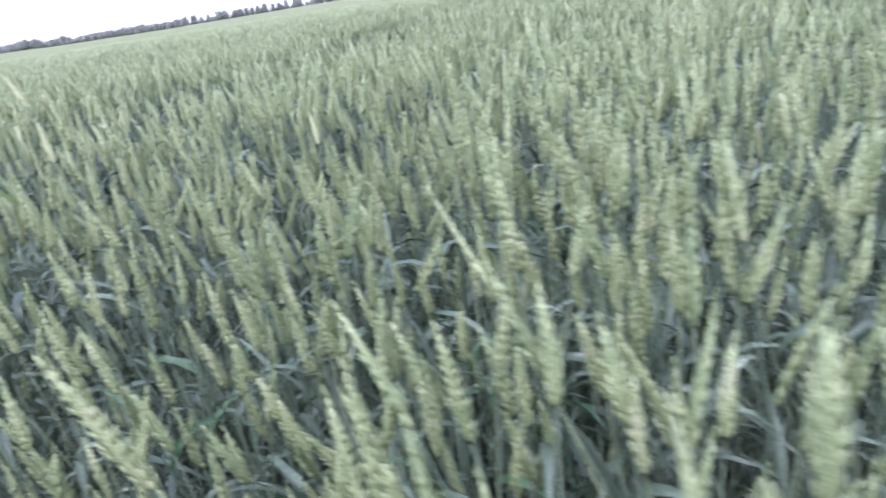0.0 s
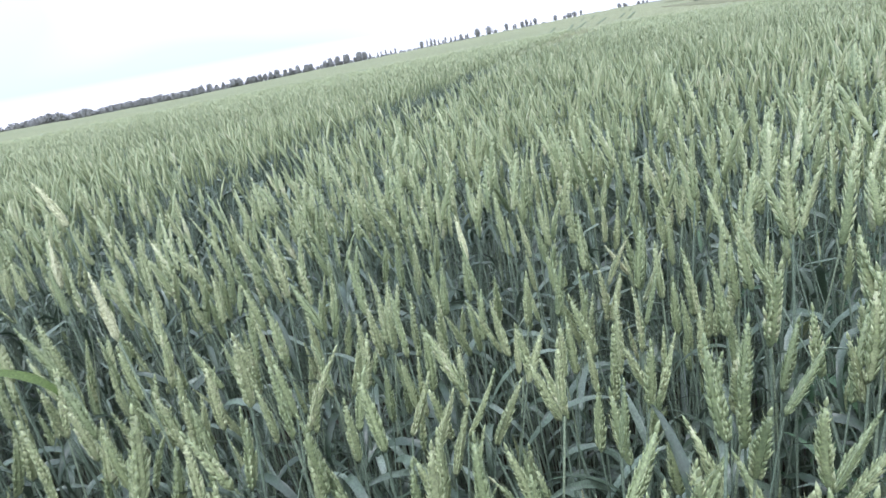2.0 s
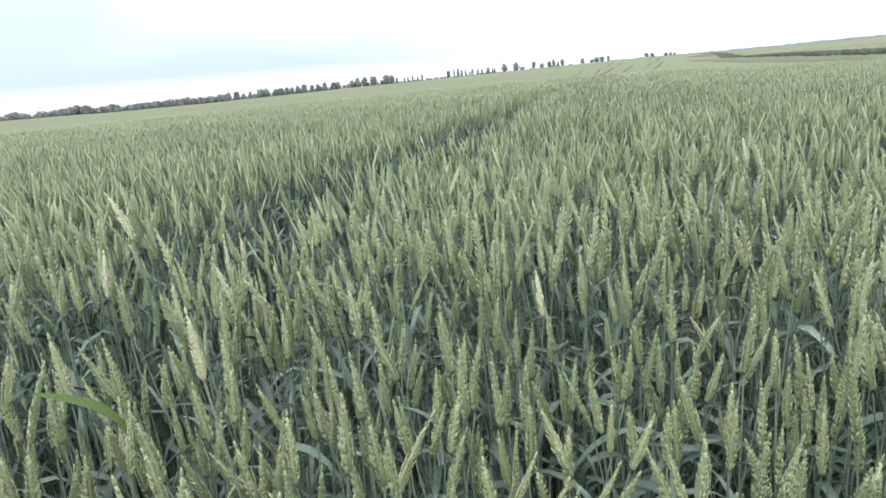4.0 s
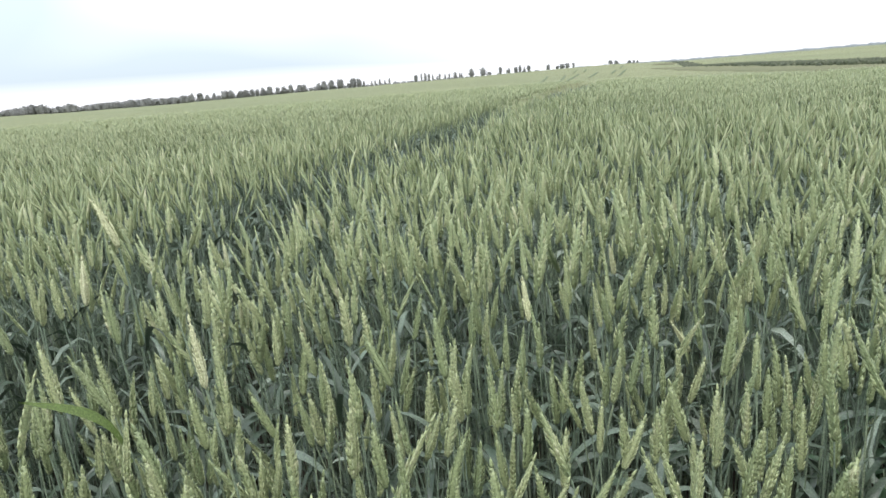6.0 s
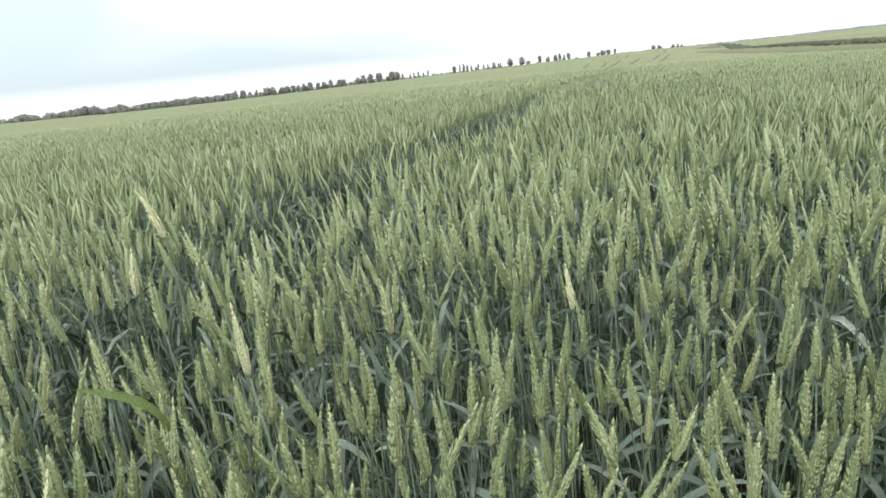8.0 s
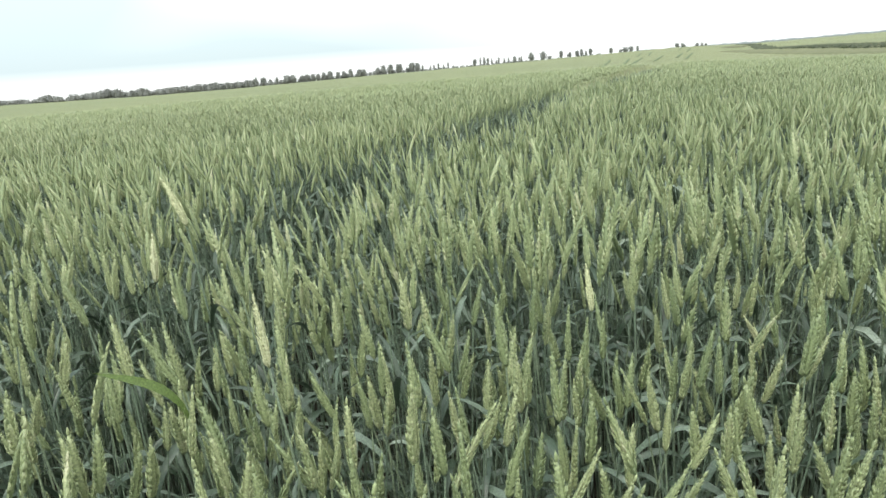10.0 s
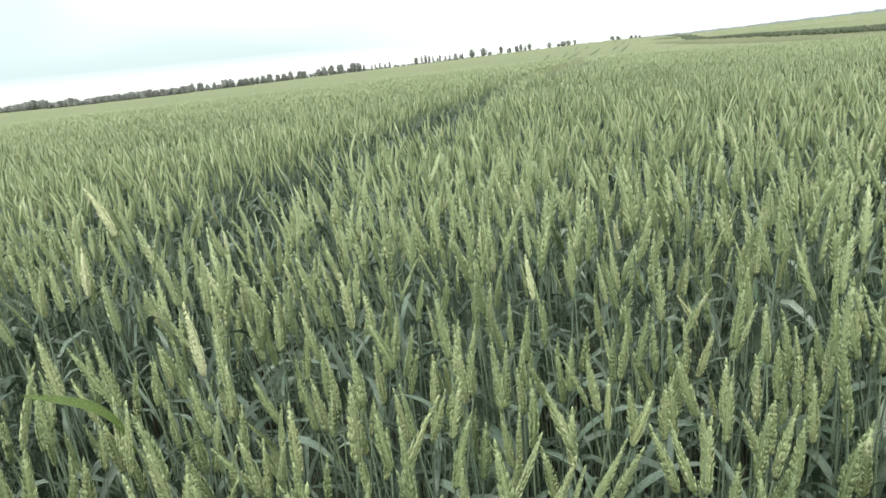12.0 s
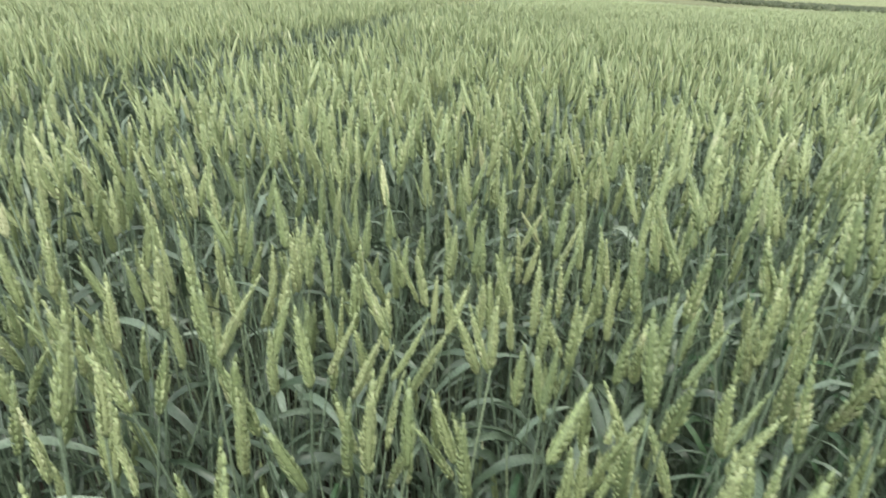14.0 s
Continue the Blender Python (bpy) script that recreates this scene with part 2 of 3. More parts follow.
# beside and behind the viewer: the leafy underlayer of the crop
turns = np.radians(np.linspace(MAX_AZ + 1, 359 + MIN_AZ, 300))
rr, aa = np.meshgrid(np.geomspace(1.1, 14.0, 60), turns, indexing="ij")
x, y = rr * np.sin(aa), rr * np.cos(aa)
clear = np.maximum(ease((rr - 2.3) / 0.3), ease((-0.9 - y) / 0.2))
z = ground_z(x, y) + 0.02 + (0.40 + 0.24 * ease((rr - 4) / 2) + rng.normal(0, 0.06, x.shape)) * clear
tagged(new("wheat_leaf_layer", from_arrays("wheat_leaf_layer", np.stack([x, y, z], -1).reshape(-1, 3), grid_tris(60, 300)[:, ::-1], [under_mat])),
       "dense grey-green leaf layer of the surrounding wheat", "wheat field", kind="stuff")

# ---- one wheat plant: templates ----


def lobe(at, along, length, radius, sides, rings):
    """A pointed grain husk from at along a direction."""
    along = along / np.linalg.norm(along)
    u = np.cross(along, [0.3, 0.9, 0.2])
    u /= np.linalg.norm(u)
    w = np.cross(along, u)
    vs, fs = [at], []
    for t, k in rings:
        for s in range(sides):
            a = 2 * np.pi * s / sides
            vs.append(at + along * length * t + (u * np.cos(a) + w * np.sin(a)) * radius * k)
    vs.append(at + along * length)
    for s in range(sides):
        fs.append((0, 1 + (s + 1) % sides, 1 + s))
    for q in range(len(rings) - 1):
        for s in range(sides):
            a, b_ = 1 + q * sides + s, 1 + q * sides + (s + 1) % sides
            fs += [(a, b_, b_ + sides), (a, b_ + sides, a + sides)]
    o, e = 1 + (len(rings) - 1) * sides, len(vs) - 1
    for s in range(sides):
        fs.append((o + s, o + (s + 1) % sides, e))
    return vs, fs


def merge(pieces):
    vs, fs, k = [], [], 0
    for pv, pf in pieces:
        vs.append(np.asarray(pv, float))
        fs.append(np.asarray(pf, int) + k)
        k += len(pv)
    return np.concatenate(vs), np.concatenate(fs)


def bend(v, amount, side):
    """Bow a thing that grows up z from the origin."""
    out = v.copy()
    z = np.maximum(v[:, 2], 0)
    out[:, 0] += amount * np.cos(side) * z * z
    out[:, 1] += amount * np.sin(side) * z * z
    return out


def ear(r, length, level):
    """Two ranks of overlapping husks up a stem, a pointed husk on top. level: 0 finest, 4 coarsest."""
    if level == 3:
        rings = [(t, k * (1 + 0.2 * (-1) ** q)) for q, (t, k) in enumerate(zip(np.linspace(0.08, 0.84, 4), (0.85, 1.05, 0.95, 0.55)))]
        v, f = lobe(np.zeros(3), np.array([0, 0, 1.0]), length, 0.0044, 4, rings)
        return bend(np.asarray(v) * [1.25, 0.85, 1], r.uniform(0, 1.6), r.uniform(0, 6.28)), np.asarray(f)
    if level == 4:
        v, f = lobe(np.zeros(3), np.array([0, 0, 1.0]), length, 0.0044, 3, [(0.2, 1.0), (0.65, 0.72)])
        return np.asarray(v), np.asarray(f)
    if level == 5:
        v, f = lobe(np.zeros(3), np.array([0, 0, 1.0]), length * 1.15, 0.0046, 3, [(0.35, 1.0)])
        return np.asarray(v), np.asarray(f)
    pieces, count = [], (25, 20, 15)[level]
    fan = r.uniform(0.7, 1.1)
    for k in range(count):
        s, u = (-1) ** k, k / count
        z = 0.003 + u * (length - 0.016) + r.uniform(-0.0018, 0.0018)
        size = 0.80 + 0.75 * u if u < 0.3 else 1.03 - 0.66 * (u - 0.3) / 0.7
        out = np.array([s * (0.0027, 0.0026, 0.0024)[level] * size, 0, z])
        for y in ((-1, 0, 1), (-1, 1), (0,))[level]:
            way = np.array([s * (0.29 + 0.06 * (y == 0) + r.uniform(-0.07, 0.07)) * fan, y * 0.13 + r.uniform(-0.07, 0.07), 1.0])
            wide = (0.0020, 0.0024, 0.0031)[level]
            long = (0.0142, 0.0150, 0.0205)[level] * (1.0 if y or level == 2 else 0.82) * size * r.uniform(0.85, 1.15)
            pieces.append(lobe(out + [0, y * 0.0017 * size, 0], way, long, wide * size * r.uniform(0.8, 1.2), 3, [(0.24, 1.0), (0.6, 0.76)] if level < 2 else [(0.36, 1.0)]))
            if y and u > 0.15 or level == 2 and u > 0.75:
                tip = out + way / np.linalg.norm(way) * long * 0.95 + [0, y * 0.0017 * size, 0]
                go = way * [1.4, 1.4, 1.2] * r.uniform(0.002, 0.007) * (0.3 + u * u * 1.3)
                pieces.append(([tip + [0.0003, 0, 0], tip - [0.0003, 0, 0], tip + go], [(0, 1, 2)]))
    core = lobe(np.zeros(3), np.array([0, 0, 1.0]), length * 0.97, 0.0040, 6, [(0.06, 0.75), (0.3, 1.0), (0.75, 0.66)])
    pieces.append((np.asarray(core[0]) * [1.35, 0.85, 1.0], core[1]))
    pieces.append(lobe(np.array([0, 0, length - 0.013]), np.array([r.uniform(-0.1, 0.1), 0, 1.0]), 0.013, 0.0021, 5, [(0.35, 1.0), (0.7, 0.6)]))
    v, f = merge(pieces)
    return bend(v, r.uniform(0, 1.8), r.uniform(0, 6.28)), f


def stalk(r, height, sides, rings):
    """A bowed straw with joints; gives the mesh, its top and the direction there."""
    lean, side = r.uniform(0.0, 0.09), r.uniform(0, 6.28)
    zs = np.linspace(0, 1, rings)
    px, py = lean * zs ** 2.2 * np.cos(side), lean * zs ** 2.2 * np.sin(side)
    vs = []
    for q, t in enumerate(zs):
        rad = 0.0021 - 0.0009 * t + (0.0005 if rings > 4 and q in (2, 4) else 0)
        for s in range(sides):
            a = 2 * np.pi * s / sides
            vs.append((px[q] + rad * np.cos(a), py[q] + rad * np.sin(a), t * height))
    top = np.array([px[-1], py[-1], height])
    way = np.array([2.2 * lean * np.cos(side), 2.2 * lean * np.sin(side), height])
    return np.array(vs), grid_tris(rings, sides, True), top, way / np.linalg.norm(way)


def leaf(r, length, width, cuts):
    """A folded blade that rises from its sheath, arches over and hangs, with a twist."""
    up, droop, twist = r.uniform(0.75, 1.4), r.uniform(1.6, 4.8), r.uniform(-1.4, 1.4)
    p, ang, vs = np.zeros(3), up, []
    for q in range(cuts + 1):
        t = q / cuts
        wide = width * (0.45 + 1.1 * t if t < 0.4 else 0.89 * (1 - ((t - 0.4) / 0.6) ** 1.7)) / 0.89
        way = np.array([np.cos(ang), 0, np.sin(ang)])
        flat = np.array([-np.sin(ang) * np.sin(twist * t), np.cos(twist * t), np.cos(ang) * np.sin(twist * t)])
        fold = np.cross(way, flat) * wide * 0.18
        vs += [p + flat * wide / 2 + fold, p.copy(), p - flat * wide / 2 + fold]
        p = p + way * length / cuts
        ang -= droop / cuts * (0.4 + 1.2 * t)
    return np.array(vs), grid_tris(cuts + 1, 3)


def turn_to(way):
    """The turn that takes z to a direction."""
    return np.array(Vector((0, 0, 1)).rotation_difference(Vector(way)).to_matrix())


def spin(a):
    return np.array([[np.cos(a), -np.sin(a), 0], [np.sin(a), np.cos(a), 0], [0, 0, 1]])


def plant(r, level):
    """The meshes of a whole plant, each as vertices, faces and its pose within the plant, and the ear's tip."""
    straw = r.uniform(0.77, 0.83)
    sv, sf, top, way = stalk(r, straw, (6, 4, 3, 3, 3, 3)[level], (9, 6, 4, 3, 2, 2)[level])
    length = r.uniform(0.082, 0.108)
    ev, ef = ear(r, length, level)
    tilt = way + np.array([r.normal(0, 0.075), r.normal(0, 0.075), 0])
    turn = turn_to(tilt / np.linalg.norm(tilt)) @ spin(r.uniform(0, 6.28))
    leaves = []
    for h in ((0.80, 0.60, 0.42), (0.80, 0.60, 0.42), (0.78, 0.56), (0.76, 0.62), (0.74,), ())[level]:
        lv, lf = leaf(r, r.uniform(0.10, 0.19), r.uniform(0.0085, 0.0138) * (1.0, 1.0, 1.0, 1.15, 1.3)[level], (9, 6, 4, 2, 2)[level])
        t = h + r.uniform(-0.06, 0.06)
        at = np.array([top[0] * t ** 2.2, top[1] * t ** 2.2, t * straw])
        leaves.append((lv, lf, at, spin(r.uniform(0, 6.28))))
    tip = top + turn @ np.array([*ev[np.argmax(ev[:, 2])]])
    return {"stalk": (sv, sf), "ear": (ev, ef, top, turn), "leaves": leaves, "tip": tip, "top": top, "length": length}


# ---- where the plants stand ----


def canopy_tip(x, y, r):
    """Height of the ear tips above the soil: long swells and plant-to-plant scatter."""
    swell = 0.025 * np.sin(x * 1.9 + 0.7) * np.sin(y * 1.6 + 0.4) + 0.015 * np.sin(x * 5.1) * np.cos(y * 4.3)
    late = np.where(r.random(np.shape(x)) < np.where(np.hypot(x, y) < 1.8, 0.22, 0.08), r.uniform(0.04, 0.2, np.shape(x)), 0.0)
    return np.clip(0.875 + swell + r.normal(0, 1, np.shape(x)) * np.where(np.hypot(x, y) < 2.2, 0.045, 0.034), 0.70, 0.985) - late


def scatter(r, near, far, density, az0, az1):
    """Even random places in a ring sector, clear of the wheel track."""
    area = (far ** 2 - near ** 2) * radians(az1 - az0) / 2
    k = int(area * density)
    rad = np.sqrt(r.uniform(near ** 2, far ** 2, k))
    az = np.radians(r.uniform(az0, az1, k))
    x, y = rad * np.sin(az), rad * np.cos(az)
    keep = off_track(x, y) > 1
    return x[keep], y[keep]


BED = (0.28, 0.96)  # the stretch ahead of the viewer whose plants are things of their own


def in_bed(x, y):
    return (y > BED[0]) & (y < BED[1]) & (np.abs(x) < 0.10 + 0.68 * y)


def low_patch(x, y):
    """A small patch of shorter growth."""
    return np.hypot(x - 0.04, y - 0.06) < 0.44


class Crop:
    """Gathers many plants into one mesh a part."""

    def __init__(self):
        self.parts = {"ears": [[], [], 0], "stalks": [[], [], 0], "leaves": [[], [], 0]}

    def add(self, name, v, f):
        """v: plants x vertices x 3, f: faces of one."""
        vs, fs, k = self.parts[name]
        n_, m_ = v.shape[:2]
        vs.append(v.reshape(-1, 3))
        fs.append((f[None] + (np.arange(n_) * m_)[:, None, None] + k).reshape(-1, 3))
        self.parts[name][2] = k + n_ * m_

    def sow(self, r, x, y, level, kinds, tilt=0.085, short=1.0, straw=False, ears=True):
        tips = canopy_tip(x, y, r) * short
        which = r.integers(0, kinds, len(x))
        for kind in range(kinds):
            p = plant(r, level)
            sel = which == kind
            n_ = int(sel.sum())
            if not n_:
                continue
            ground_at = ground_z(x[sel], y[sel])
            a = r.uniform(0, 6.28, n_)
            c, s = np.cos(a), np.sin(a)
            zero, one = np.zeros(n_), np.ones(n_)
            rot = np.stack([np.stack([c, -s, zero], -1), np.stack([s, c, zero], -1), np.stack([zero, zero, one], -1)], 1)
            shear = np.stack([r.normal(-0.015, tilt, n_), r.normal(0, tilt, n_)], -1) * np.where(r.random(n_) < 0.12, 2.2, 1.0)[:, None]
            shear = np.clip(shear, -0.19, 0.19)
            size = tips[sel] / p["tip"][2]
            base = np.stack([x[sel], y[sel], ground_at], -1)

            def put(v):
                w = np.einsum("nij,vj->nvi", rot, v) * size[:, None, None]
                w[:, :, :2] += shear[:, None, :] * (w[:, :, 2:3] ** 2)
                return w + base[:, None, :]

            ev, ef, top, turn = p["ear"]
            if ears:
                self.add("ears", put(ev @ turn.T + top), ef)
            if level < 4 or straw:
                self.add("stalks", put(p["stalk"][0]), p["stalk"][1])
            for lv, lf, at, q in p["leaves"]:
                self.add("leaves", put(lv @ q.T + at), lf)

    def finish(self, owner, blade_mat=leaf_mat_all, blade_label="bluish green blades"):
        for name, mat, label in (("ears", ear_mat_all, "pale green ripening ears"), ("stalks", stalk_mat_all, "grey-green straws"),
                                 ("leaves", blade_mat, blade_label)):
            vs, fs, _ = self.parts[name]
            if not vs:
                continue
            ob = new(name, from_arrays(name, np.concatenate(vs), np.concatenate(fs), [mat], smooth=True))
            ob.parent = owner
            tagged(ob, label, kind="stuff")


crop = Crop()
r1 = np.random.default_rng(11)
x, y = scatter(r1, 0.0, 2.8, 540, -62, 66)   # round the viewer's path, from half a metre behind it
y = y - 0.62
keep = ~in_bed(x, y) & (np.hypot(x, y) < 2.0)
x, y = x[keep], y[keep]
front = (np.hypot(x - 0.1, y + 0.3) < 0.95) & (np.abs(x - 0.15) < 0.2 + 0.75 * (y + 0.5))
low = low_patch(x, y)
crop.sow(r1, x[front & ~low], y[front & ~low], 1, 14)
crop.sow(r1, x[front & low], y[front & low], 1, 8, short=0.87)
crop.sow(r1, x[~front & ~low], y[~front & ~low], 2, 12)
crop.sow(r1, x[~front & low], y[~front & low], 2, 6, short=0.87)
x, y = r1.uniform(-0.75, 0.75, 200), r1.uniform(BED[0], BED[1], 200)  # short tillers among the single plants
keep = in_bed(x, y)
crop.sow(r1, x[keep], y[keep], 1, 10, short=0.89)
x, y = scatter(r1, 0.0, 2.6, 220, -62, 66)   # earless leafy tillers low among them
y = y - 0.5
keep = (np.hypot(x, y) < 2.0) & (y > -0.3)
crop.sow(r1, x[keep], y[keep], 2, 10, short=0.74, ears=False)
x, y = r1.uniform(-0.9, 0.9, 300), r1.uniform(-0.15, 0.45, 300)
crop.sow(r1, x, y, 2, 6, short=0.70, ears=False)
x, y = scatter(r1, 2.0, 5.0, 540, MIN_AZ, MAX_AZ)
crop.sow(r1, x, y, 3, 12)
x, y = scatter(r1, 5.0, 9.0, 540, MIN_AZ, MAX_AZ)
edge = off_track(x, y) < 2.2
crop.sow(r1, x[~edge], y[~edge], 4, 8)
crop.sow(r1, x[edge], y[edge], 3, 6)
x, y = scatter(r1, 9.0, 30.0, 300, MIN_AZ, MAX_AZ)
keep = r1.random(x.size) < 1.0 - 0.9 * np.clip((np.hypot(x, y) - 9) / 14, 0, 1)
x, y = x[keep], y[keep]
crop.sow(r1, x, y, 5, 6)
x, y = scatter(r1, 0.3, 4.6, 180, MAX_AZ - 20, 360 + MIN_AZ + 20)  # beside and behind the viewer
bearing = np.degrees(np.arctan2(x, y + 0.62))
sown = (bearing > -62) & (bearing < 66) & (np.hypot(x, y) < 2.0) | (np.hypot(x, y) > 2.0) & (np.degrees(np.arctan2(x, y)) > MIN_AZ) & (np.degrees(np.arctan2(x, y)) < MAX_AZ)
near = np.hypot(x - 0.2, y + 0.3) < 1.0
crop.sow(r1, x[~sown & near], y[~sown & near], 2, 6)
crop.sow(r1, x[~sown & ~near], y[~sown & ~near], 4, 6, straw=True)
x, y = scatter(r1, 4.6, 12.0, 45, MAX_AZ, 360 + MIN_AZ)
crop.sow(r1, x, y, 5, 4)
x, y = r1.uniform(-1.3, 1.3, 1500), r1.uniform(-1.4, -0.45, 1500)  # close behind the viewer
near = y > -0.8
crop.sow(r1, x[near], y[near], 2, 5, tilt=0.05)
crop.sow(r1, x[~near], y[~near], 4, 5, tilt=0.05, straw=True)
# short late tillers in the wheel track
k = 6800
along, side = r1.uniform(-1.5, 14.0, k), r1.uniform(-0.5, 0.5, k)
x = TRACK[0] + along * math.sin(TRACK[2]) + side * math.cos(TRACK[2])
y = TRACK[1] + along * math.cos(TRACK[2]) - side * math.sin(TRACK[2])
keep = off_track(x, y) < 1
crop.sow(r1, x[keep], y[keep], 3, 6, short=0.86, ears=False)
k = 3600  # blades in the farther stretch of the track
along, side = r1.uniform(13.0, 34.0, k), r1.uniform(-0.62, 0.62, k)
x = TRACK[0] + along * math.sin(TRACK[2]) + side * math.cos(TRACK[2])
y = TRACK[1] + along * math.cos(TRACK[2]) - side * math.sin(TRACK[2])
crop.sow(r1, x, y, 4, 5, short=0.9, ears=False)
owner = tagged(new("wheat_crop"), "dense standing crop of green awnless wheat in ear", "wheat", kind="stuff")
crop.finish(owner)

# clumps of late shoots, all leaf and a fresher green
late = Crop()
r5 = np.random.default_rng(53)
for cx, cy, count in ((0.74, 0.60, 34), (0.92, 0.95, 26), (-0.46, 0.16, 30), (-0.40, 0.46, 14), (0.16, 0.30, 16), (0.52, 0.14, 26), (0.60, 0.36, 14)):
    x, y = cx + r5.normal(0, 0.08, count), cy + r5.normal(0, 0.08, count)
    late.sow(r5, x, y, 1, 5, short=0.9, ears=False)
late.finish(tagged(new("late_shoots"), "clumps of fresh green leafy shoots among the wheat", "wheat", kind="stuff"), late_leaf_mat, "fresh green blades")

# ---- the nearest plants, each a thing of its own ----
r2 = np.random.default_rng(23)
KINDS = []
for k in range(14):
    p = plant(r2, 0)
    p["meshes"] = {"stalk": from_arrays("stalk", *p["stalk"], [stalk_mat]), "ear": from_arrays("ear", p["ear"][0], p["ear"][1], [ear_mat]),
                   "leaves": [from_arrays("leaf", lv, lf, [leaf_mat]) for lv, lf, _, _ in p["leaves"]]}
    p["meshes"]["pale_ear"] = from_arrays("ear", p["ear"][0], p["ear"][1], [pale_ear_mat])
    KINDS.append(p)


def wheat_plant(kind, tip, lean_x, lean_y, turn, length=0.0, pale=False):
    """A plant whose ear tip comes to a place. The ear leans by slopes along x and y, the stalk less."""
    p = KINDS[kind]
    grow = (length or p["length"]) / p["length"]
    way = Vector((lean_x, lean_y, 1.0)).normalized()
    stem = Vector((lean_x * 0.3, lean_y * 0.3, 1.0)).normalized()
    q = Vector((0, 0, 1)).rotation_difference(stem).to_matrix() @ Matrix.Rotation(turn, 3, "Z")
    chord = Vector(p["ear"][0][np.argmax(p["ear"][0][:, 2])])  # the bowed ear's tip, from its foot
    aim = chord.normalized().rotation_difference(way).to_matrix() @ Matrix.Rotation(turn * 3.7, 3, chord)
    grow = grow * p["length"] / chord.length
    top = Vector(tip) - way * chord.length * grow
    at = q @ Vector(p["top"])
    size = top.z / at.z
    root = new("wheat_plant")
    root.matrix_world = Matrix.LocRotScale((top.x - at.x * size, top.y - at.y * size, 0.0), q.to_quaternion(), (size,) * 3)
    look_of = "green wheat plant with one plump awnless ear"
    if tip[2] > 0.97:
        look_of = "tall wheat plant whose pale ear stands above the crop"
    elif pale:
        look_of = "wheat plant with one bleached whitish ear"
    elif math.hypot(lean_x, lean_y) > 0.3:
        look_of = "green wheat plant whose plump ear leans well over"
    tagged(root, look_of, "wheat plant", "wheat at the front")
    new("stalk", p["meshes"]["stalk"]).parent = root
    e = new("ear", p["meshes"]["pale_ear" if pale else "ear"])
    e.parent = root
    e.matrix_local = Matrix.LocRotScale(Vector(p["top"]), (q.inverted() @ aim).to_quaternion(), (grow / size,) * 3)
    for mesh, (_, _, place, m) in zip(p["meshes"]["leaves"], p["leaves"]):
        b_ = new("leaf", mesh)
        b_.parent = root
        b_.matrix_local = Matrix.Translation(place) @ Matrix(m.tolist()).to_4x4()
    return root


FRONT = [  # ear tips of single plants, the ear's sideways lean and its length
    (-0.600, 1.248, 0.899, 0.13, 0.110),
    (-0.197, 0.588, 0.976, -0.03, 0.085),
    (0.215, 0.948, 0.857, -0.14, 0.084),
    (0.311, 0.686, 0.843, -0.08, 0.082),
    (-0.024, 0.556, 0.856, -0.01, 0.084),
    (0.455, 0.905, 0.765, -0.61, 0.071),
    (-0.452, 1.002, 1.044, -0.28, 0.092),
    (-0.431, 0.743, 0.911, -0.07, 0.102),
    (-0.252, 0.562, 0.850, -0.05, 0.083),
    (-0.385, 0.730, 0.790, 0.10, 0.074),
    (-0.154, 0.910, 0.882, 0.13, 0.091),
    (-0.188, 0.887, 0.861, 0.26, 0.085),
    (0.090, 0.724, 0.820, 0.04, 0.078),
    (0.210, 0.814, 0.832, 0.01, 0.080),
    (0.220, 0.702, 0.819, 0.14, 0.078),
    (0.465, 1.215, 0.819, -0.24, 0.077),
    (0.055, 0.722, 0.901, -0.06, 0.098),
    (-0.067, 0.866, 0.898, 0.01, 0.096),
    (-0.122, 0.681, 0.829, -0.12, 0.079),
    (-0.004, 0.645, 0.823, -0.12, 0.078),
]
MIDDLE = [
    (-0.057, 0.549, 0.829, -0.11, 0.079),
    (0.100, 0.587, 0.801, -0.11, 0.075),
    (0.173, 0.544, 0.824, 0.12, 0.078),
    (0.271, 0.572, 0.807, 0.44, 0.076),
    (0.311, 0.556, 0.791, -0.09, 0.074),
    (0.250, 0.668, 0.776, 0.08, 0.072),
    (-0.202, 0.678, 0.760, 0.36, 0.071),
    (-0.447, 0.690, 0.803, 0.19, 0.075),
    (-0.142, 0.606, 0.801, 0.16, 0.075),
    (-0.231, 0.659, 0.865, -0.01, 0.086),
    (0.427, 0.622, 0.832, 0.29, 0.080),
    (0.339, 0.836, 0.799, -0.13, 0.075),
    (0.594, 0.972, 0.810, 0.22, 0.076),
    (-0.709, 0.983, 0.860, 0.09, 0.085),
    (-0.565, 0.762, 0.810, 0.22, 0.076),
    (0.050, 0.929, 0.853, 0.23, 0.084),
    (0.512, 0.920, 0.817, -0.12, 0.077),
    (0.299, 0.969, 0.838, -0.05, 0.081),
    (-0.353, 1.811, 0.921, -0.21, 0.107),
    (0.295, 1.536, 0.875, -0.08, 0.089),
]

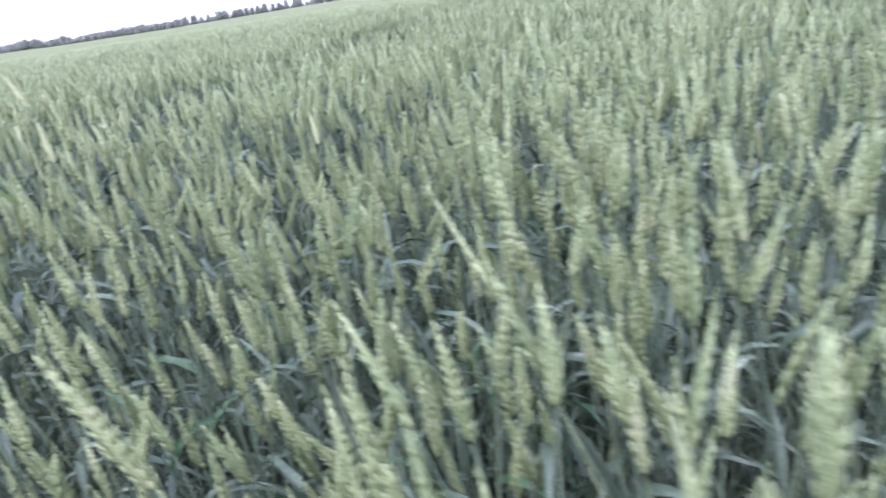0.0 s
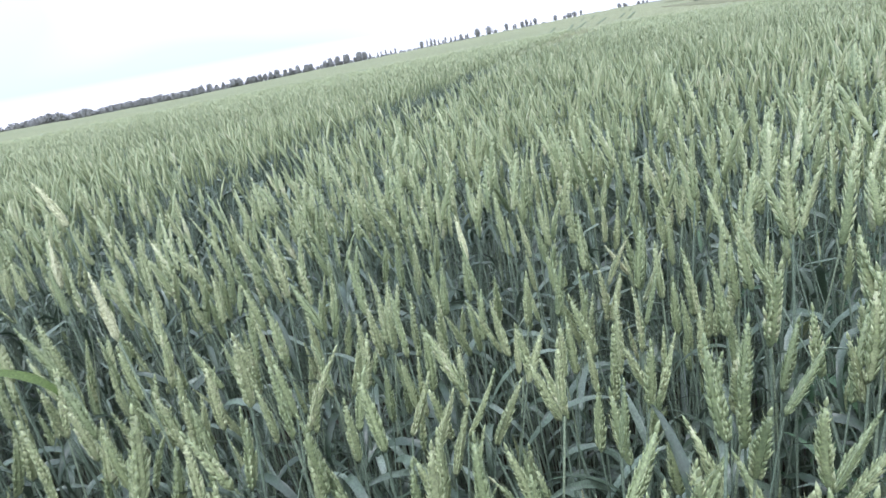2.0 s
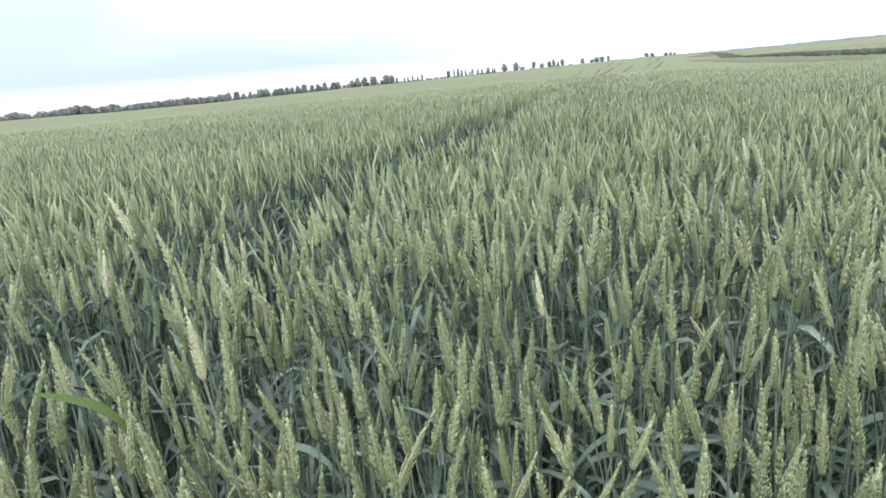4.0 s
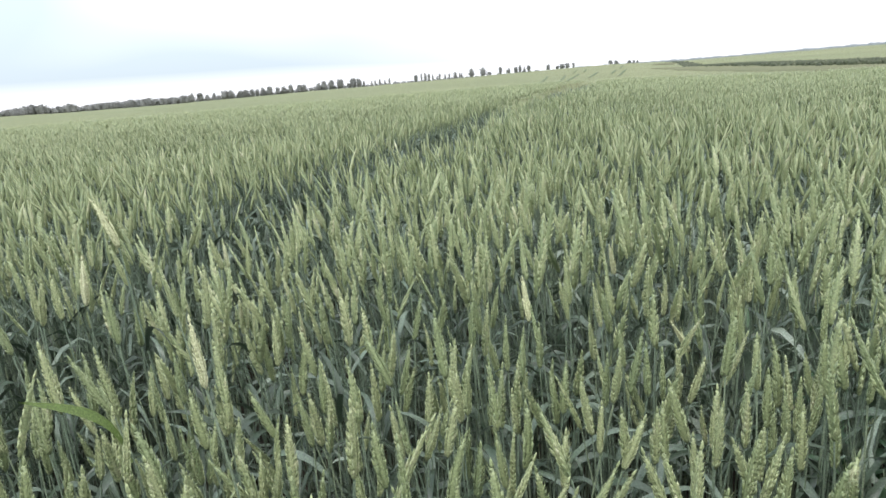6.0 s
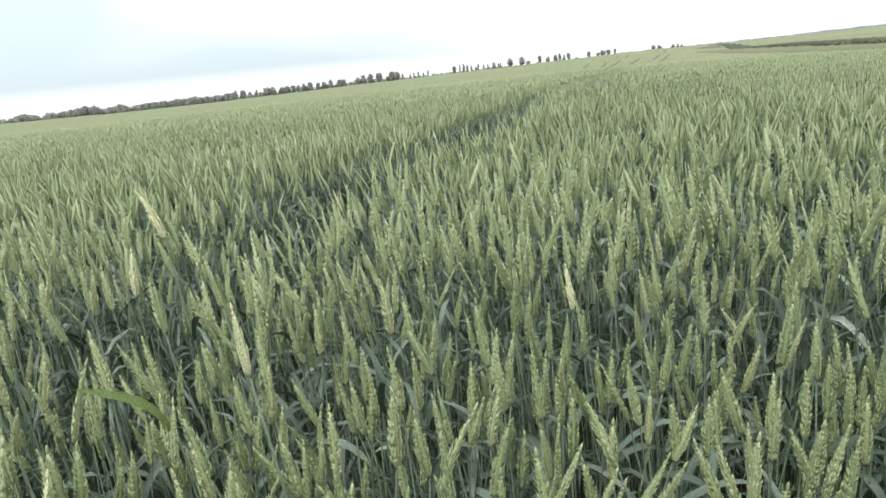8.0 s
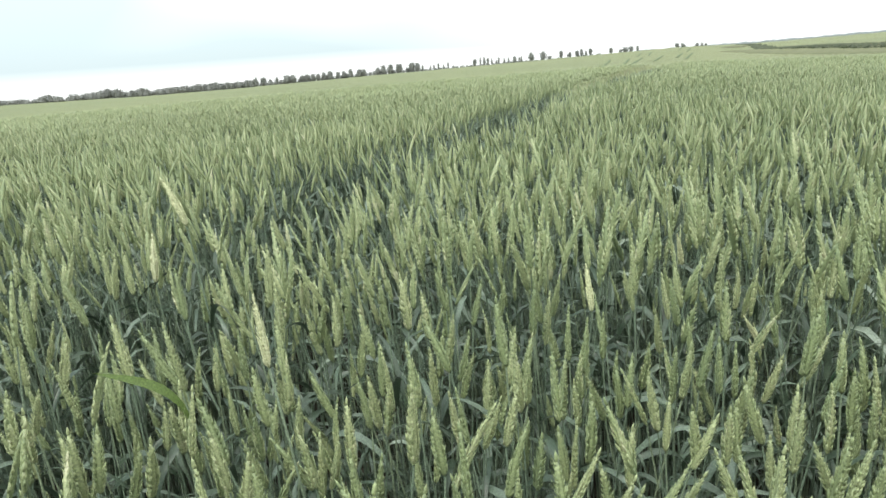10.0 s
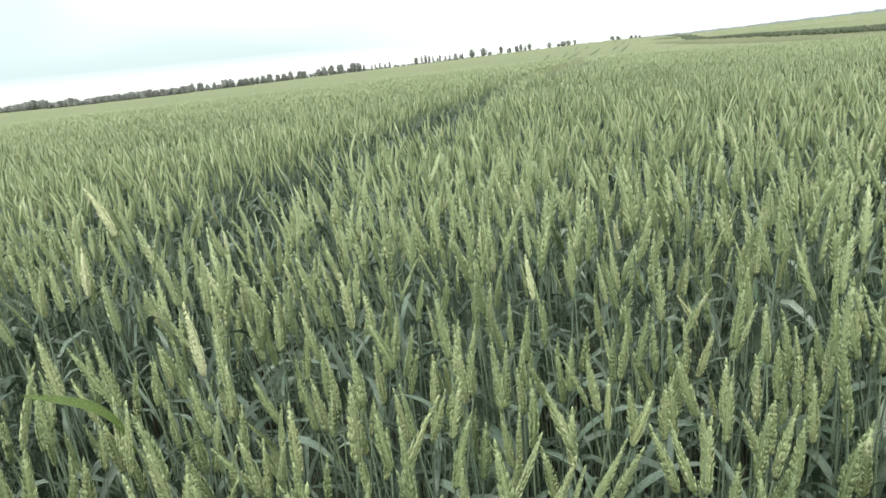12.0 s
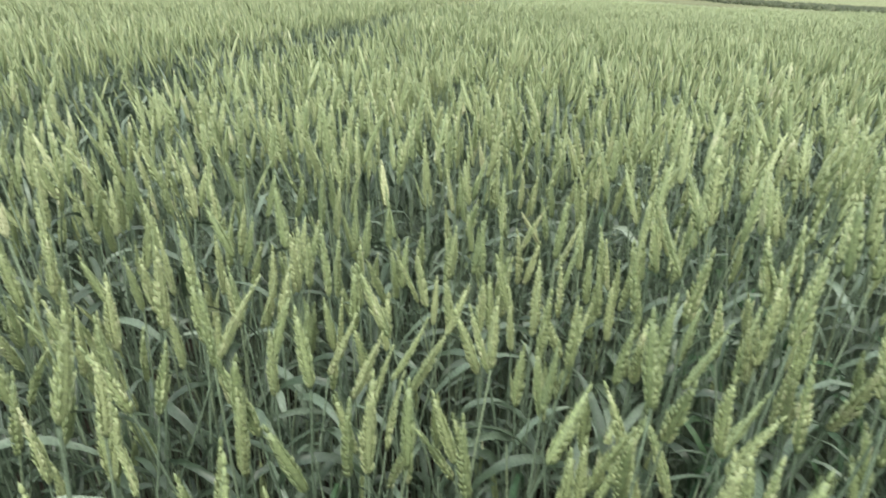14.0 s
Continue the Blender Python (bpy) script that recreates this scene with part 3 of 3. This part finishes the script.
NEAR = [
    (-0.169, 0.195, 0.854, -0.03, 0.086),
    (0.510, 0.348, 0.870, -0.07, 0.090),
    (0.044, 0.300, 0.815, -0.11, 0.078),
    (0.184, 0.161, 0.859, -0.05, 0.087),
    (0.219, 0.071, 0.898, -0.14, 0.101),
    (0.245, 0.114, 0.875, -0.02, 0.092),
    (0.313, 0.178, 0.892, 0.03, 0.099),
    (0.357, 0.114, 0.916, 0.26, 0.112),
    (0.353, 0.135, 0.803, 0.11, 0.076),
    (0.462, 0.068, 0.830, -0.15, 0.081),
    (0.672, 0.311, 0.817, 0.15, 0.078),
    (0.028, 0.146, 0.848, 0.11, 0.084),
    (-0.205, 0.330, 0.813, 0.02, 0.078),
    (-0.061, 0.197, 0.797, 0.03, 0.075),
    (-0.184, 0.139, 0.808, -0.28, 0.077),
    (-0.129, 0.351, 0.779, -0.40, 0.073),
    (0.110, 0.154, 0.759, -0.11, 0.071),
    (0.160, 0.315, 0.742, -0.25, 0.069),
    (0.342, 0.206, 0.870, -0.13, 0.090),
    (0.278, 0.148, 0.740, 0.16, 0.065),
]
EARS_A = [
    (0.226, 0.505, 0.792, 0.52),
    (0.343, 0.531, 0.794, -0.37),
    (0.407, 0.531, 0.789, 0.34),
    (0.067, 0.560, 0.826, 0.31),
    (0.356, 0.575, 0.811, 0.04),
    (0.132, 0.577, 0.843, 0.02),
    (-0.085, 0.583, 0.792, 0.16),
    (0.082, 0.585, 0.803, 0.08),
    (-0.376, 0.588, 0.846, 0.28),
    (0.122, 0.588, 0.808, 0.06),
    (0.434, 0.594, 0.807, -0.19),
    (-0.331, 0.602, 0.823, 0.29),
    (-0.157, 0.607, 0.804, 0.09),
    (0.367, 0.611, 0.817, 0.05),
    (-0.473, 0.615, 0.863, 0.16),
    (0.317, 0.618, 0.825, -0.22),
    (-0.364, 0.621, 0.799, 0.31),
    (0.301, 0.622, 0.796, -0.10),
    (0.437, 0.635, 0.861, 0.01),
    (0.059, 0.636, 0.824, 0.13),
    (0.474, 0.636, 0.823, -0.11),
    (0.453, 0.642, 0.807, -0.01),
]
EARS_B = [
    (0.126, 0.662, 0.848, 0.06),
    (0.045, 0.665, 0.802, 0.26),
    (0.223, 0.665, 0.816, -0.14),
    (0.194, 0.704, 0.806, -0.10),
    (-0.276, 0.714, 0.788, -0.09),
    (0.412, 0.721, 0.795, 0.16),
    (-0.116, 0.722, 0.809, -0.09),
    (-0.064, 0.726, 0.826, -0.01),
    (0.483, 0.732, 0.815, 0.44),
    (-0.098, 0.733, 0.849, 0.04),
    (0.283, 0.734, 0.808, 0.03),
    (0.358, 0.737, 0.808, -0.05),
    (-0.302, 0.744, 0.797, 0.01),
    (0.173, 0.748, 0.851, 0.06),
    (0.035, 0.765, 0.798, 0.01),
    (-0.417, 0.772, 0.876, -0.45),
    (-0.288, 0.774, 0.864, 0.00),
    (0.019, 0.777, 0.835, 0.24),
    (-0.528, 0.793, 0.791, 0.18),
    (0.600, 0.816, 0.871, -0.07),
    (-0.451, 0.824, 0.812, -0.23),
    (0.543, 0.842, 0.806, -0.03),
]
EARS_C = [
    (-0.385, 0.843, 0.937, -0.04),
    (-0.381, 0.846, 0.795, 0.12),
    (-0.016, 0.847, 0.808, 0.14),
    (0.526, 0.851, 0.831, -0.19),
    (0.149, 0.853, 0.854, 0.17),
    (0.467, 0.862, 0.805, -0.25),
    (0.309, 0.863, 0.863, -0.16),
    (-0.579, 0.874, 0.836, 0.25),
    (-0.654, 0.877, 0.850, 0.05),
    (-0.178, 0.883, 0.862, 0.03),
    (-0.638, 0.897, 0.892, 0.15),
    (-0.336, 0.914, 0.937, -0.17),
    (-0.141, 0.914, 0.800, 0.15),
    (0.348, 0.921, 0.831, -0.13),
    (-0.018, 0.922, 0.880, -0.11),
    (-0.375, 0.933, 0.802, -0.08),
    (-0.609, 0.940, 0.906, -0.22),
    (0.283, 0.941, 0.887, -0.14),
    (-0.656, 0.966, 0.832, 0.34),
    (0.506, 0.968, 0.822, 0.06),
    (0.486, 0.994, 0.815, 0.01),
    (0.088, 0.996, 0.828, 0.15),
]
EARS_D = [
    (0.189, 0.998, 0.828, 0.21),
    (-0.275, 1.020, 0.809, 0.08),
    (-0.547, 1.023, 0.923, -0.02),
    (0.473, 1.030, 0.836, -0.10),
    (-0.582, 1.059, 0.910, 0.17),
    (0.608, 1.088, 0.829, -0.07),
    (-0.634, 1.116, 0.903, 0.02),
    (-0.469, 1.142, 0.825, 0.12),
    (-0.500, 1.157, 0.936, -0.16),
    (-0.142, 1.170, 0.846, 0.17),
    (-0.371, 1.190, 0.871, 0.10),
    (-0.040, 1.206, 0.875, 0.15),
    (0.194, 1.225, 0.826, -0.18),
    (-0.340, 1.232, 0.922, -0.08),
    (0.115, 1.244, 0.840, 0.05),
    (0.566, 1.253, 0.849, -0.18),
    (0.063, 1.254, 0.842, 0.02),
    (-0.249, 1.284, 0.848, 0.09),
    (0.039, 1.309, 0.855, 0.24),
    (-0.221, 1.361, 0.864, 0.05),
    (-0.307, 1.376, 0.867, 0.07),
]
EARS_E = [
    (-0.059, 0.308, 0.956, 0.15),
    (-0.282, 0.591, 0.867, -0.29),
    (0.044, 0.479, 0.826, -0.00),
    (0.131, 0.393, 0.831, 0.09),
    (0.042, 0.375, 0.809, -0.30),
    (0.168, 0.501, 0.782, 0.35),
    (0.297, 0.327, 0.839, 0.44),
    (0.458, 0.573, 0.794, 0.03),
    (0.473, 0.562, 0.796, -0.15),
    (0.510, 0.478, 0.810, 0.22),
    (0.475, 0.312, 0.796, 0.56),
    (0.334, 0.306, 0.784, -0.12),
    (0.186, 0.413, 0.787, -0.26),
    (0.370, 0.174, 0.875, 0.20),
    (0.191, 0.236, 0.826, -0.07),
    (-0.122, 0.267, 0.806, 0.12),
    (-0.291, 0.281, 0.815, 0.25),
    (-0.373, 0.484, 0.828, 0.40),
    (0.495, 0.258, 0.789, -0.29),
    (0.577, 1.156, 0.859, -0.07),
]
EARS_F = [
    (-0.083, 0.414, 0.863, 0.05),
    (0.196, 0.473, 0.828, 0.54),
    (0.165, 0.387, 0.825, 0.09),
    (0.108, 0.357, 0.833, 0.04),
    (0.320, 0.294, 0.923, -0.11),
    (0.486, 0.401, 0.829, 0.56),
    (0.290, 0.378, 0.848, 0.08),
    (0.335, 0.299, 0.819, 0.45),
    (0.476, 0.327, 0.804, 0.70),
    (0.271, 0.312, 0.797, -0.00),
    (0.292, 0.315, 0.796, 0.02),
    (0.585, 0.344, 0.820, -0.27),
    (-0.139, 0.498, 0.805, 0.17),
    (0.196, 0.344, 0.813, -0.07),
]
EARS_G = [
    (-0.199, 0.779, 0.796, -0.28),
    (-0.005, 0.448, 0.902, -0.04),
    (0.065, 0.435, 0.874, -0.16),
    (0.132, 0.532, 0.808, 0.44),
    (0.149, 0.488, 0.811, 0.37),
    (0.229, 0.503, 0.815, -0.36),
    (0.251, 0.430, 0.868, 0.03),
    (0.287, 0.442, 0.805, 0.06),
    (0.343, 0.439, 0.847, 0.13),
    (0.398, 0.377, 0.883, 0.05),
    (0.553, 0.597, 0.845, 0.05),
    (0.557, 0.645, 0.859, 0.11),
]
made, leafy = [], None
LEAFY = ((-0.33, 0.69, 0.76), (-0.405, 0.634, 0.883))
for k, (kx, ky, kz, lean, long) in enumerate(FRONT + MIDDLE + NEAR):
    made.append((kx, ky))
    single = wheat_plant(int(r2.integers(0, len(KINDS))), (kx, ky, kz), lean, r2.normal(0, 0.05), r2.uniform(0, 6.28), min(max(long, 0.075), 0.115), k in (0, 1, 2, 5, 6, 15))
    leafy = single if k == 9 else leafy
for kx, ky, kz, lean in EARS_A + EARS_B + EARS_C + EARS_D + EARS_E + EARS_F + EARS_G:
    made.append((kx, ky))
    wheat_plant(int(r2.integers(0, len(KINDS))), (kx, ky, kz), lean, r2.normal(0, 0.05), r2.uniform(0, 6.28), r2.uniform(0.078, 0.096))


def broad_blade(owner, foot, tip, width):
    """One long blade from a plant's stalk to a place, arched and tapering."""
    foot, tip = Vector(foot), Vector(tip)
    side = (tip - foot).cross(Vector((0, 0, 1))).normalized()
    up = side.cross(tip - foot).normalized()
    vs = []
    for q in range(13):
        t = q / 12
        c = foot.lerp(tip, t) + up * 0.03 * math.sin(math.pi * t) * (1 - 0.4 * t)
        w = width * (0.35 + 1.3 * t if t < 0.5 else 1.0 - ((t - 0.5) / 0.5) ** 1.8)
        flat = (side * 0.75 + up * 0.66).normalized()
        vs += [c + flat * w / 2, c - up * w * 0.08, c - flat * w / 2]
    m = owner.matrix_world.inverted()
    ob = new("leaf", from_arrays("leaf", [tuple(m @ p_) for p_ in vs], grid_tris(13, 3), [fresh_leaf_mat]))
    ob.parent = owner
    tagged(ob, "long fresh yellow-green blade with a dry tip")


bpy.context.view_layer.update()
broad_blade(leafy, LEAFY[0], LEAFY[1], 0.014)
PICKED = FRONT + MIDDLE + EARS_E + EARS_F + EARS_G + EARS_A + EARS_B + EARS_C + EARS_D
while len(made) < 310:
    px, py = r2.uniform(-0.8, 0.8), r2.uniform(*BED)
    shades = any(0 < ky * ky + kx * kx - px * px - py * py < 0.25 and abs(math.atan2(px, py) - math.atan2(kx, ky)) < 0.02 for kx, ky, *_ in PICKED)
    if shades or not in_bed(px, py) or any((px - a) ** 2 + (py - b_) ** 2 < 0.02 ** 2 for a, b_ in made) or off_track(px, py) < 1:
        continue
    made.append((px, py))
    wheat_plant(int(r2.integers(0, len(KINDS))), (px, py, float(canopy_tip(px, py, r2)) - (0.06 if py < 0.8 else 0.03)), r2.normal(-0.02, 0.11), r2.normal(0, 0.10), r2.uniform(0, 6.28))

# ---- far tracks, verge, weeds ----


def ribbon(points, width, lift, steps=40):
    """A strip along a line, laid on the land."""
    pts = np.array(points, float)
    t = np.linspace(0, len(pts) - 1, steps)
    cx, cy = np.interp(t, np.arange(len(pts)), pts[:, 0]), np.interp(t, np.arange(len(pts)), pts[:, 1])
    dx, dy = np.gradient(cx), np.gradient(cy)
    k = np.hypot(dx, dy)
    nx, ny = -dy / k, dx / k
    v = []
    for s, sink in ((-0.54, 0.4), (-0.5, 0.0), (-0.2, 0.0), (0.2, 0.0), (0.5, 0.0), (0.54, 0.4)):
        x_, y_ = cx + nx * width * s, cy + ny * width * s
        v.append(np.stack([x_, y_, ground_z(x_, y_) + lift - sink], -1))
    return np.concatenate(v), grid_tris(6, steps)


# dark strips on top of the canopy paint the shaded gaps of far tracks
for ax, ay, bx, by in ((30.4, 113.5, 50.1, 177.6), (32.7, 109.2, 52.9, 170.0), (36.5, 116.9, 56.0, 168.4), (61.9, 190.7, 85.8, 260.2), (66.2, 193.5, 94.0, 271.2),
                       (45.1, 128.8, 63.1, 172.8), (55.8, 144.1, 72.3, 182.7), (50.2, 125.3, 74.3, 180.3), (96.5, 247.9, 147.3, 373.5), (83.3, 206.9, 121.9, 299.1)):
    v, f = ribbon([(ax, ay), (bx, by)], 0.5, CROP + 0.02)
    tagged(new("wheel_track", from_arrays("wheel_track", v, f, [track_mat])), "dark strip painting the shaded gap of a wheel track in the far wheat", "wheel track", "far wheel tracks", "structure")

BELT = [(56, 36), (61, 56), (64.5, 72), (69, 90), (78, 122), (86.4, 152), (92, 172), (96, 183), (115, 222), (146, 285), (187, 376), (187, 388)]
TALL = [0.75, 0.75, 0.72, 0.7, 0.62, 0.45, 0.28, 0.2, 0.22, 0.3, 0.4, 0.3]  # how far the weeds stand above the wheat
v, f = ribbon([(a - 7, b_ - 3) for a, b_ in BELT[:8]], 13, CROP + 0.03)
tagged(new("verge", from_arrays("verge", v, f, [verge_mat])), "dull grey-green grass verge beside the weeds", "verge", kind="structure")
v, f = ribbon([(124, 262), (142, 296), (160, 328)], 9, CROP + 0.03)
tagged(new("verge", from_arrays("verge", v, f, [verge_mat])), "small bare grey patch at the bend of the weeds", "verge", kind="structure")


def weed_belt():
    r = np.random.default_rng(5)
    pts = np.array(BELT, float)
    k = 7000
    share = np.hypot(*np.diff(pts, axis=0).T) / np.hypot(*pts[1:].T)
    t = np.interp(r.uniform(0, 1, k), np.concatenate([[0], np.cumsum(share) / share.sum()]), np.arange(len(pts)))
    x_ = np.interp(t, np.arange(len(pts)), pts[:, 0]) + r.normal(0, 1.1, k)
    y_ = np.interp(t, np.arange(len(pts)), pts[:, 1]) + r.normal(0, 1.1, k)
    h = CROP + np.interp(t, np.arange(len(pts)), TALL) * r.uniform(0.45, 1.1, k)
    v, f = lobe(np.zeros(3), np.array([0, 0, 1.0]), 1.0, 0.45, 4, [(0.3, 0.8), (0.75, 1.0)])
    v = np.asarray(v)
    vs = v[None] * np.stack([r.uniform(0.6, 1.4, k), r.uniform(0.6, 1.4, k), h], -1)[:, None] + np.stack([x_, y_, ground_z(x_, y_)], -1)[:, None]
    fs = (np.asarray(f)[None] + (np.arange(k) * len(v))[:, None, None]).reshape(-1, 3)
    return from_arrays("weed_belt", vs.reshape(-1, 3), fs, [weed_mat])


tagged(new("weed_belt", weed_belt()), "dark green belt of tall weeds along the field edge", "weeds", kind="stuff")

# ---- trees ----


def tree(az, dist, height, wide, shape, r):
    """shape: poplar (column), round or bush; wide: across the crown. A trunk with limbs and a dense crown of many small clumps."""
    x_, y_ = dist * math.sin(radians(az)), dist * math.cos(radians(az))
    z_ = float(ground_z(x_, y_))
    root = new({"poplar": "poplar_tree", "round": "broadleaf_tree", "bush": "bush"}[shape])
    root.location = (x_, y_, z_ - 0.1)
    names = {"poplar": "slender poplar at the field's far edge, haze painted into its grey crown", "round": "broad-crowned tree on the horizon, haze painted into its grey crown", "bush": "low bush in the windbreak, haze painted into its grey leaves"}
    tagged(root, names[shape], "bush" if shape == "bush" else "tree", "far windbreak")
    foot = {"poplar": 0.03, "round": 0.08, "bush": 0.0}[shape] * height
    pieces = [lobe(np.zeros(3), np.array([0.02, 0.01, 1.0]), height * 0.9, 0.028 * height, 6, [(0.02, 1.0), (0.5, 0.6)])]
    for _ in range(5):
        a, h = r.uniform(0, 6.28), r.uniform(0.3, 0.6)
        pieces.append(lobe(np.array([0, 0, h * height]), np.array([math.cos(a), math.sin(a), 1.0 if shape != "poplar" else 2.5]), 0.3 * height, 0.012 * height, 4, [(0.1, 1.0), (0.6, 0.6)]))
    v, f = merge(pieces)
    new("trunk", from_arrays("trunk", v, f, [bark_mat])).parent = root
    lumps = [(r.uniform(0.25, 0.85), r.uniform(0, 6.28), r.uniform(0.5, 0.8)) for _ in range(7)]
    power = 0.5 if shape == "poplar" else 0.38
    inner = [(0.08, 0.55), (0.3, 0.9), (0.6, 0.85), (0.85, 0.5)]
    heart = lobe(np.array([0, 0, foot]), np.array([0, 0, 1.0]), (height - foot) * 0.93, wide * 0.36, 7, [(t, k * r.uniform(0.85, 1.15)) for t, k in inner])
    pieces = [heart]
    for k in range({"poplar": 100, "round": 150, "bush": 110}[shape]):
        lh, la, lo = lumps[k % 7]
        u = np.clip(lh + r.normal(0, 0.13), 0.02, 0.94) if k % 3 else r.uniform(0.0, 0.94)
        prof = math.sin(math.pi * min(1, 0.16 + 0.80 * u)) ** power
        rad = 0.5 * wide * prof * min(1.0, abs(lo + r.normal(0, 0.25)))
        a = la + r.normal(0, 0.9)
        at = np.array([rad * math.cos(a), rad * math.sin(a), foot + (height - foot) * u])
        size = min(height, 1.3 * wide) * r.uniform(0.055, 0.105)
        way = r.normal(0, 1, 3)
        pieces.append(lobe(at - way / np.linalg.norm(way) * size, way, 2 * size, size * 0.8, 4, [(0.5, 1.0)]))
    v, f = merge(pieces)
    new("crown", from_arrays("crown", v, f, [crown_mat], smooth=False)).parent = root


r3 = np.random.default_rng(31)
# the closed windbreak: heading and height of its outline
WOOD_AZ = [-62, -45, -34, -32.2, -31.9, -31.2, -30.6, -30.1, -29.7, -29.2, -28.4, -27.6, -26.6, -25.7, -25.3, -24.9, -24.1, -23.4, -22.8, -21.7, -18.6, -16.3, -15.2]
WOOD_H = [8.0, 8.0, 6.4, 6.4, 4.0, 8.4, 9.7, 7.8, 3.3, 8.0, 8.6, 9.3, 12.0, 10.2, 6.9, 8.2, 11.0, 6.2, 8.3, 9.0, 10.4, 9.1, 10.0]
a = -62.0
while a < -15.2:
    h = float(np.interp(a, WOOD_AZ, WOOD_H)) * r3.uniform(0.93, 1.05)
    tree(a, 800 + r3.uniform(-8, 8), h, r3.uniform(8.0, 10.0), "bush", r3)
    a += r3.uniform(0.8, 1.1) if a < -42 else r3.uniform(0.26, 0.34)
for a0, a1, step, low, high in ((-15.2, -1.0, 0.42, 5.0, 6.8), (-1.0, 4.0, 0.40, 2.8, 4.2), (4.0, 9.0, 0.42, 2.2, 3.6), (9.0, 15.0, 0.5, 1.6, 2.8)):
    a = a0  # low growth under the open row
    while a < a1:
        tree(a, 806 + r3.uniform(-6, 6), r3.uniform(low, high), r3.uniform(6.0, 9.0), "bush", r3)
        a += step * r3.uniform(0.8, 1.2)
WEST = [  # heading, height, width
    (-15.1, 12.6, 6), (-14.5, 11, 8), (-13.9, 8, 6), (-13.4, 10, 5), (-12.55, 11.5, 10), (-12.0, 11.2, 10), (-11.2, 10, 8), (-10.8, 10, 8), (-10.25, 10, 7), (-9.8, 9.2, 6),
    (-9.3, 11, 7), (-8.8, 11, 8), (-8.1, 9.5, 7), (-7.6, 10, 7), (-7.0, 11.6, 6.5), (-6.2, 10, 8), (-5.85, 10, 7), (-4.6, 10, 7), (-4.1, 12.3, 8), (-3.5, 12.2, 9),
    (-2.65, 12.3, 9), (-2.0, 8, 4), (-1.5, 12.2, 9), (-1.05, 11.5, 8), (-0.6, 8.8, 3.6)]
MID = [
    (0.10, 7.6, 3.0), (0.42, 7.8, 3.0), (0.83, 9.0, 3.4), (1.29, 7.0, 3.0), (1.70, 9.2, 3.4), (4.08, 9.4, 5.6), (4.58, 10.8, 3.2), (4.93, 11.4, 4.4), (5.24, 10.1, 3.8),
    (5.59, 8.7, 3.2), (5.99, 6.7, 3.2), (6.19, 9.4, 3.8), (6.69, 8.7, 3.2), (7.09, 8.1, 3.2), (7.59, 8.7, 5.5), (7.99, 7.4, 3.2), (8.19, 8.0, 3.2)]
EAST = [
    (9.08, 11.3, 7.8), (10.07, 11.3, 9.2), (10.66, 5.3, 6.0), (11.64, 9.9, 5.6), (12.22, 6.6, 3.0), (12.41, 7.9, 3.6), (13.04, 9.2, 5.6), (13.38, 9.8, 4.9), (13.76, 7.9, 3.6),
    (14.14, 9.2, 5.5), (15.84, 7.8, 5.4), (16.59, 5.2, 4.2), (17.01, 7.1, 9.2), (17.47, 7.1, 6.6), (18.02, 7.1, 4.0), (21.13, 6.3, 5.1), (21.61, 5.6, 5.7), (22.65, 5.0, 5.0),
    (23.04, 5.0, 3.8), (23.34, 4.3, 2.8)]
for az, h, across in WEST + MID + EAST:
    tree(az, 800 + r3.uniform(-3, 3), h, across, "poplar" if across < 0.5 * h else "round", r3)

# ---- woods on the skyline ----
az = np.radians(np.linspace(18, 75, 240))
r4 = np.random.default_rng(41)
ridge = 7.5 + 2.0 * np.sin(az * 9) + r4.normal(0, 0.8, az.size)
v = []
for d, h in ((2000, -30), (2000, 0), (2040, 1.0), (2200, 1.2), (2200, -30)):
    v.append(np.stack([d * np.sin(az), d * np.cos(az), np.where(h == -30, -30.0, ridge * (h if h else 0.7))], -1))
tagged(new("far_woods", from_arrays("far_woods", np.concatenate(v), grid_tris(5, az.size), [wood_mat])), "woods on the far skyline, haze painted in as blue-grey", "woods", kind="stuff")
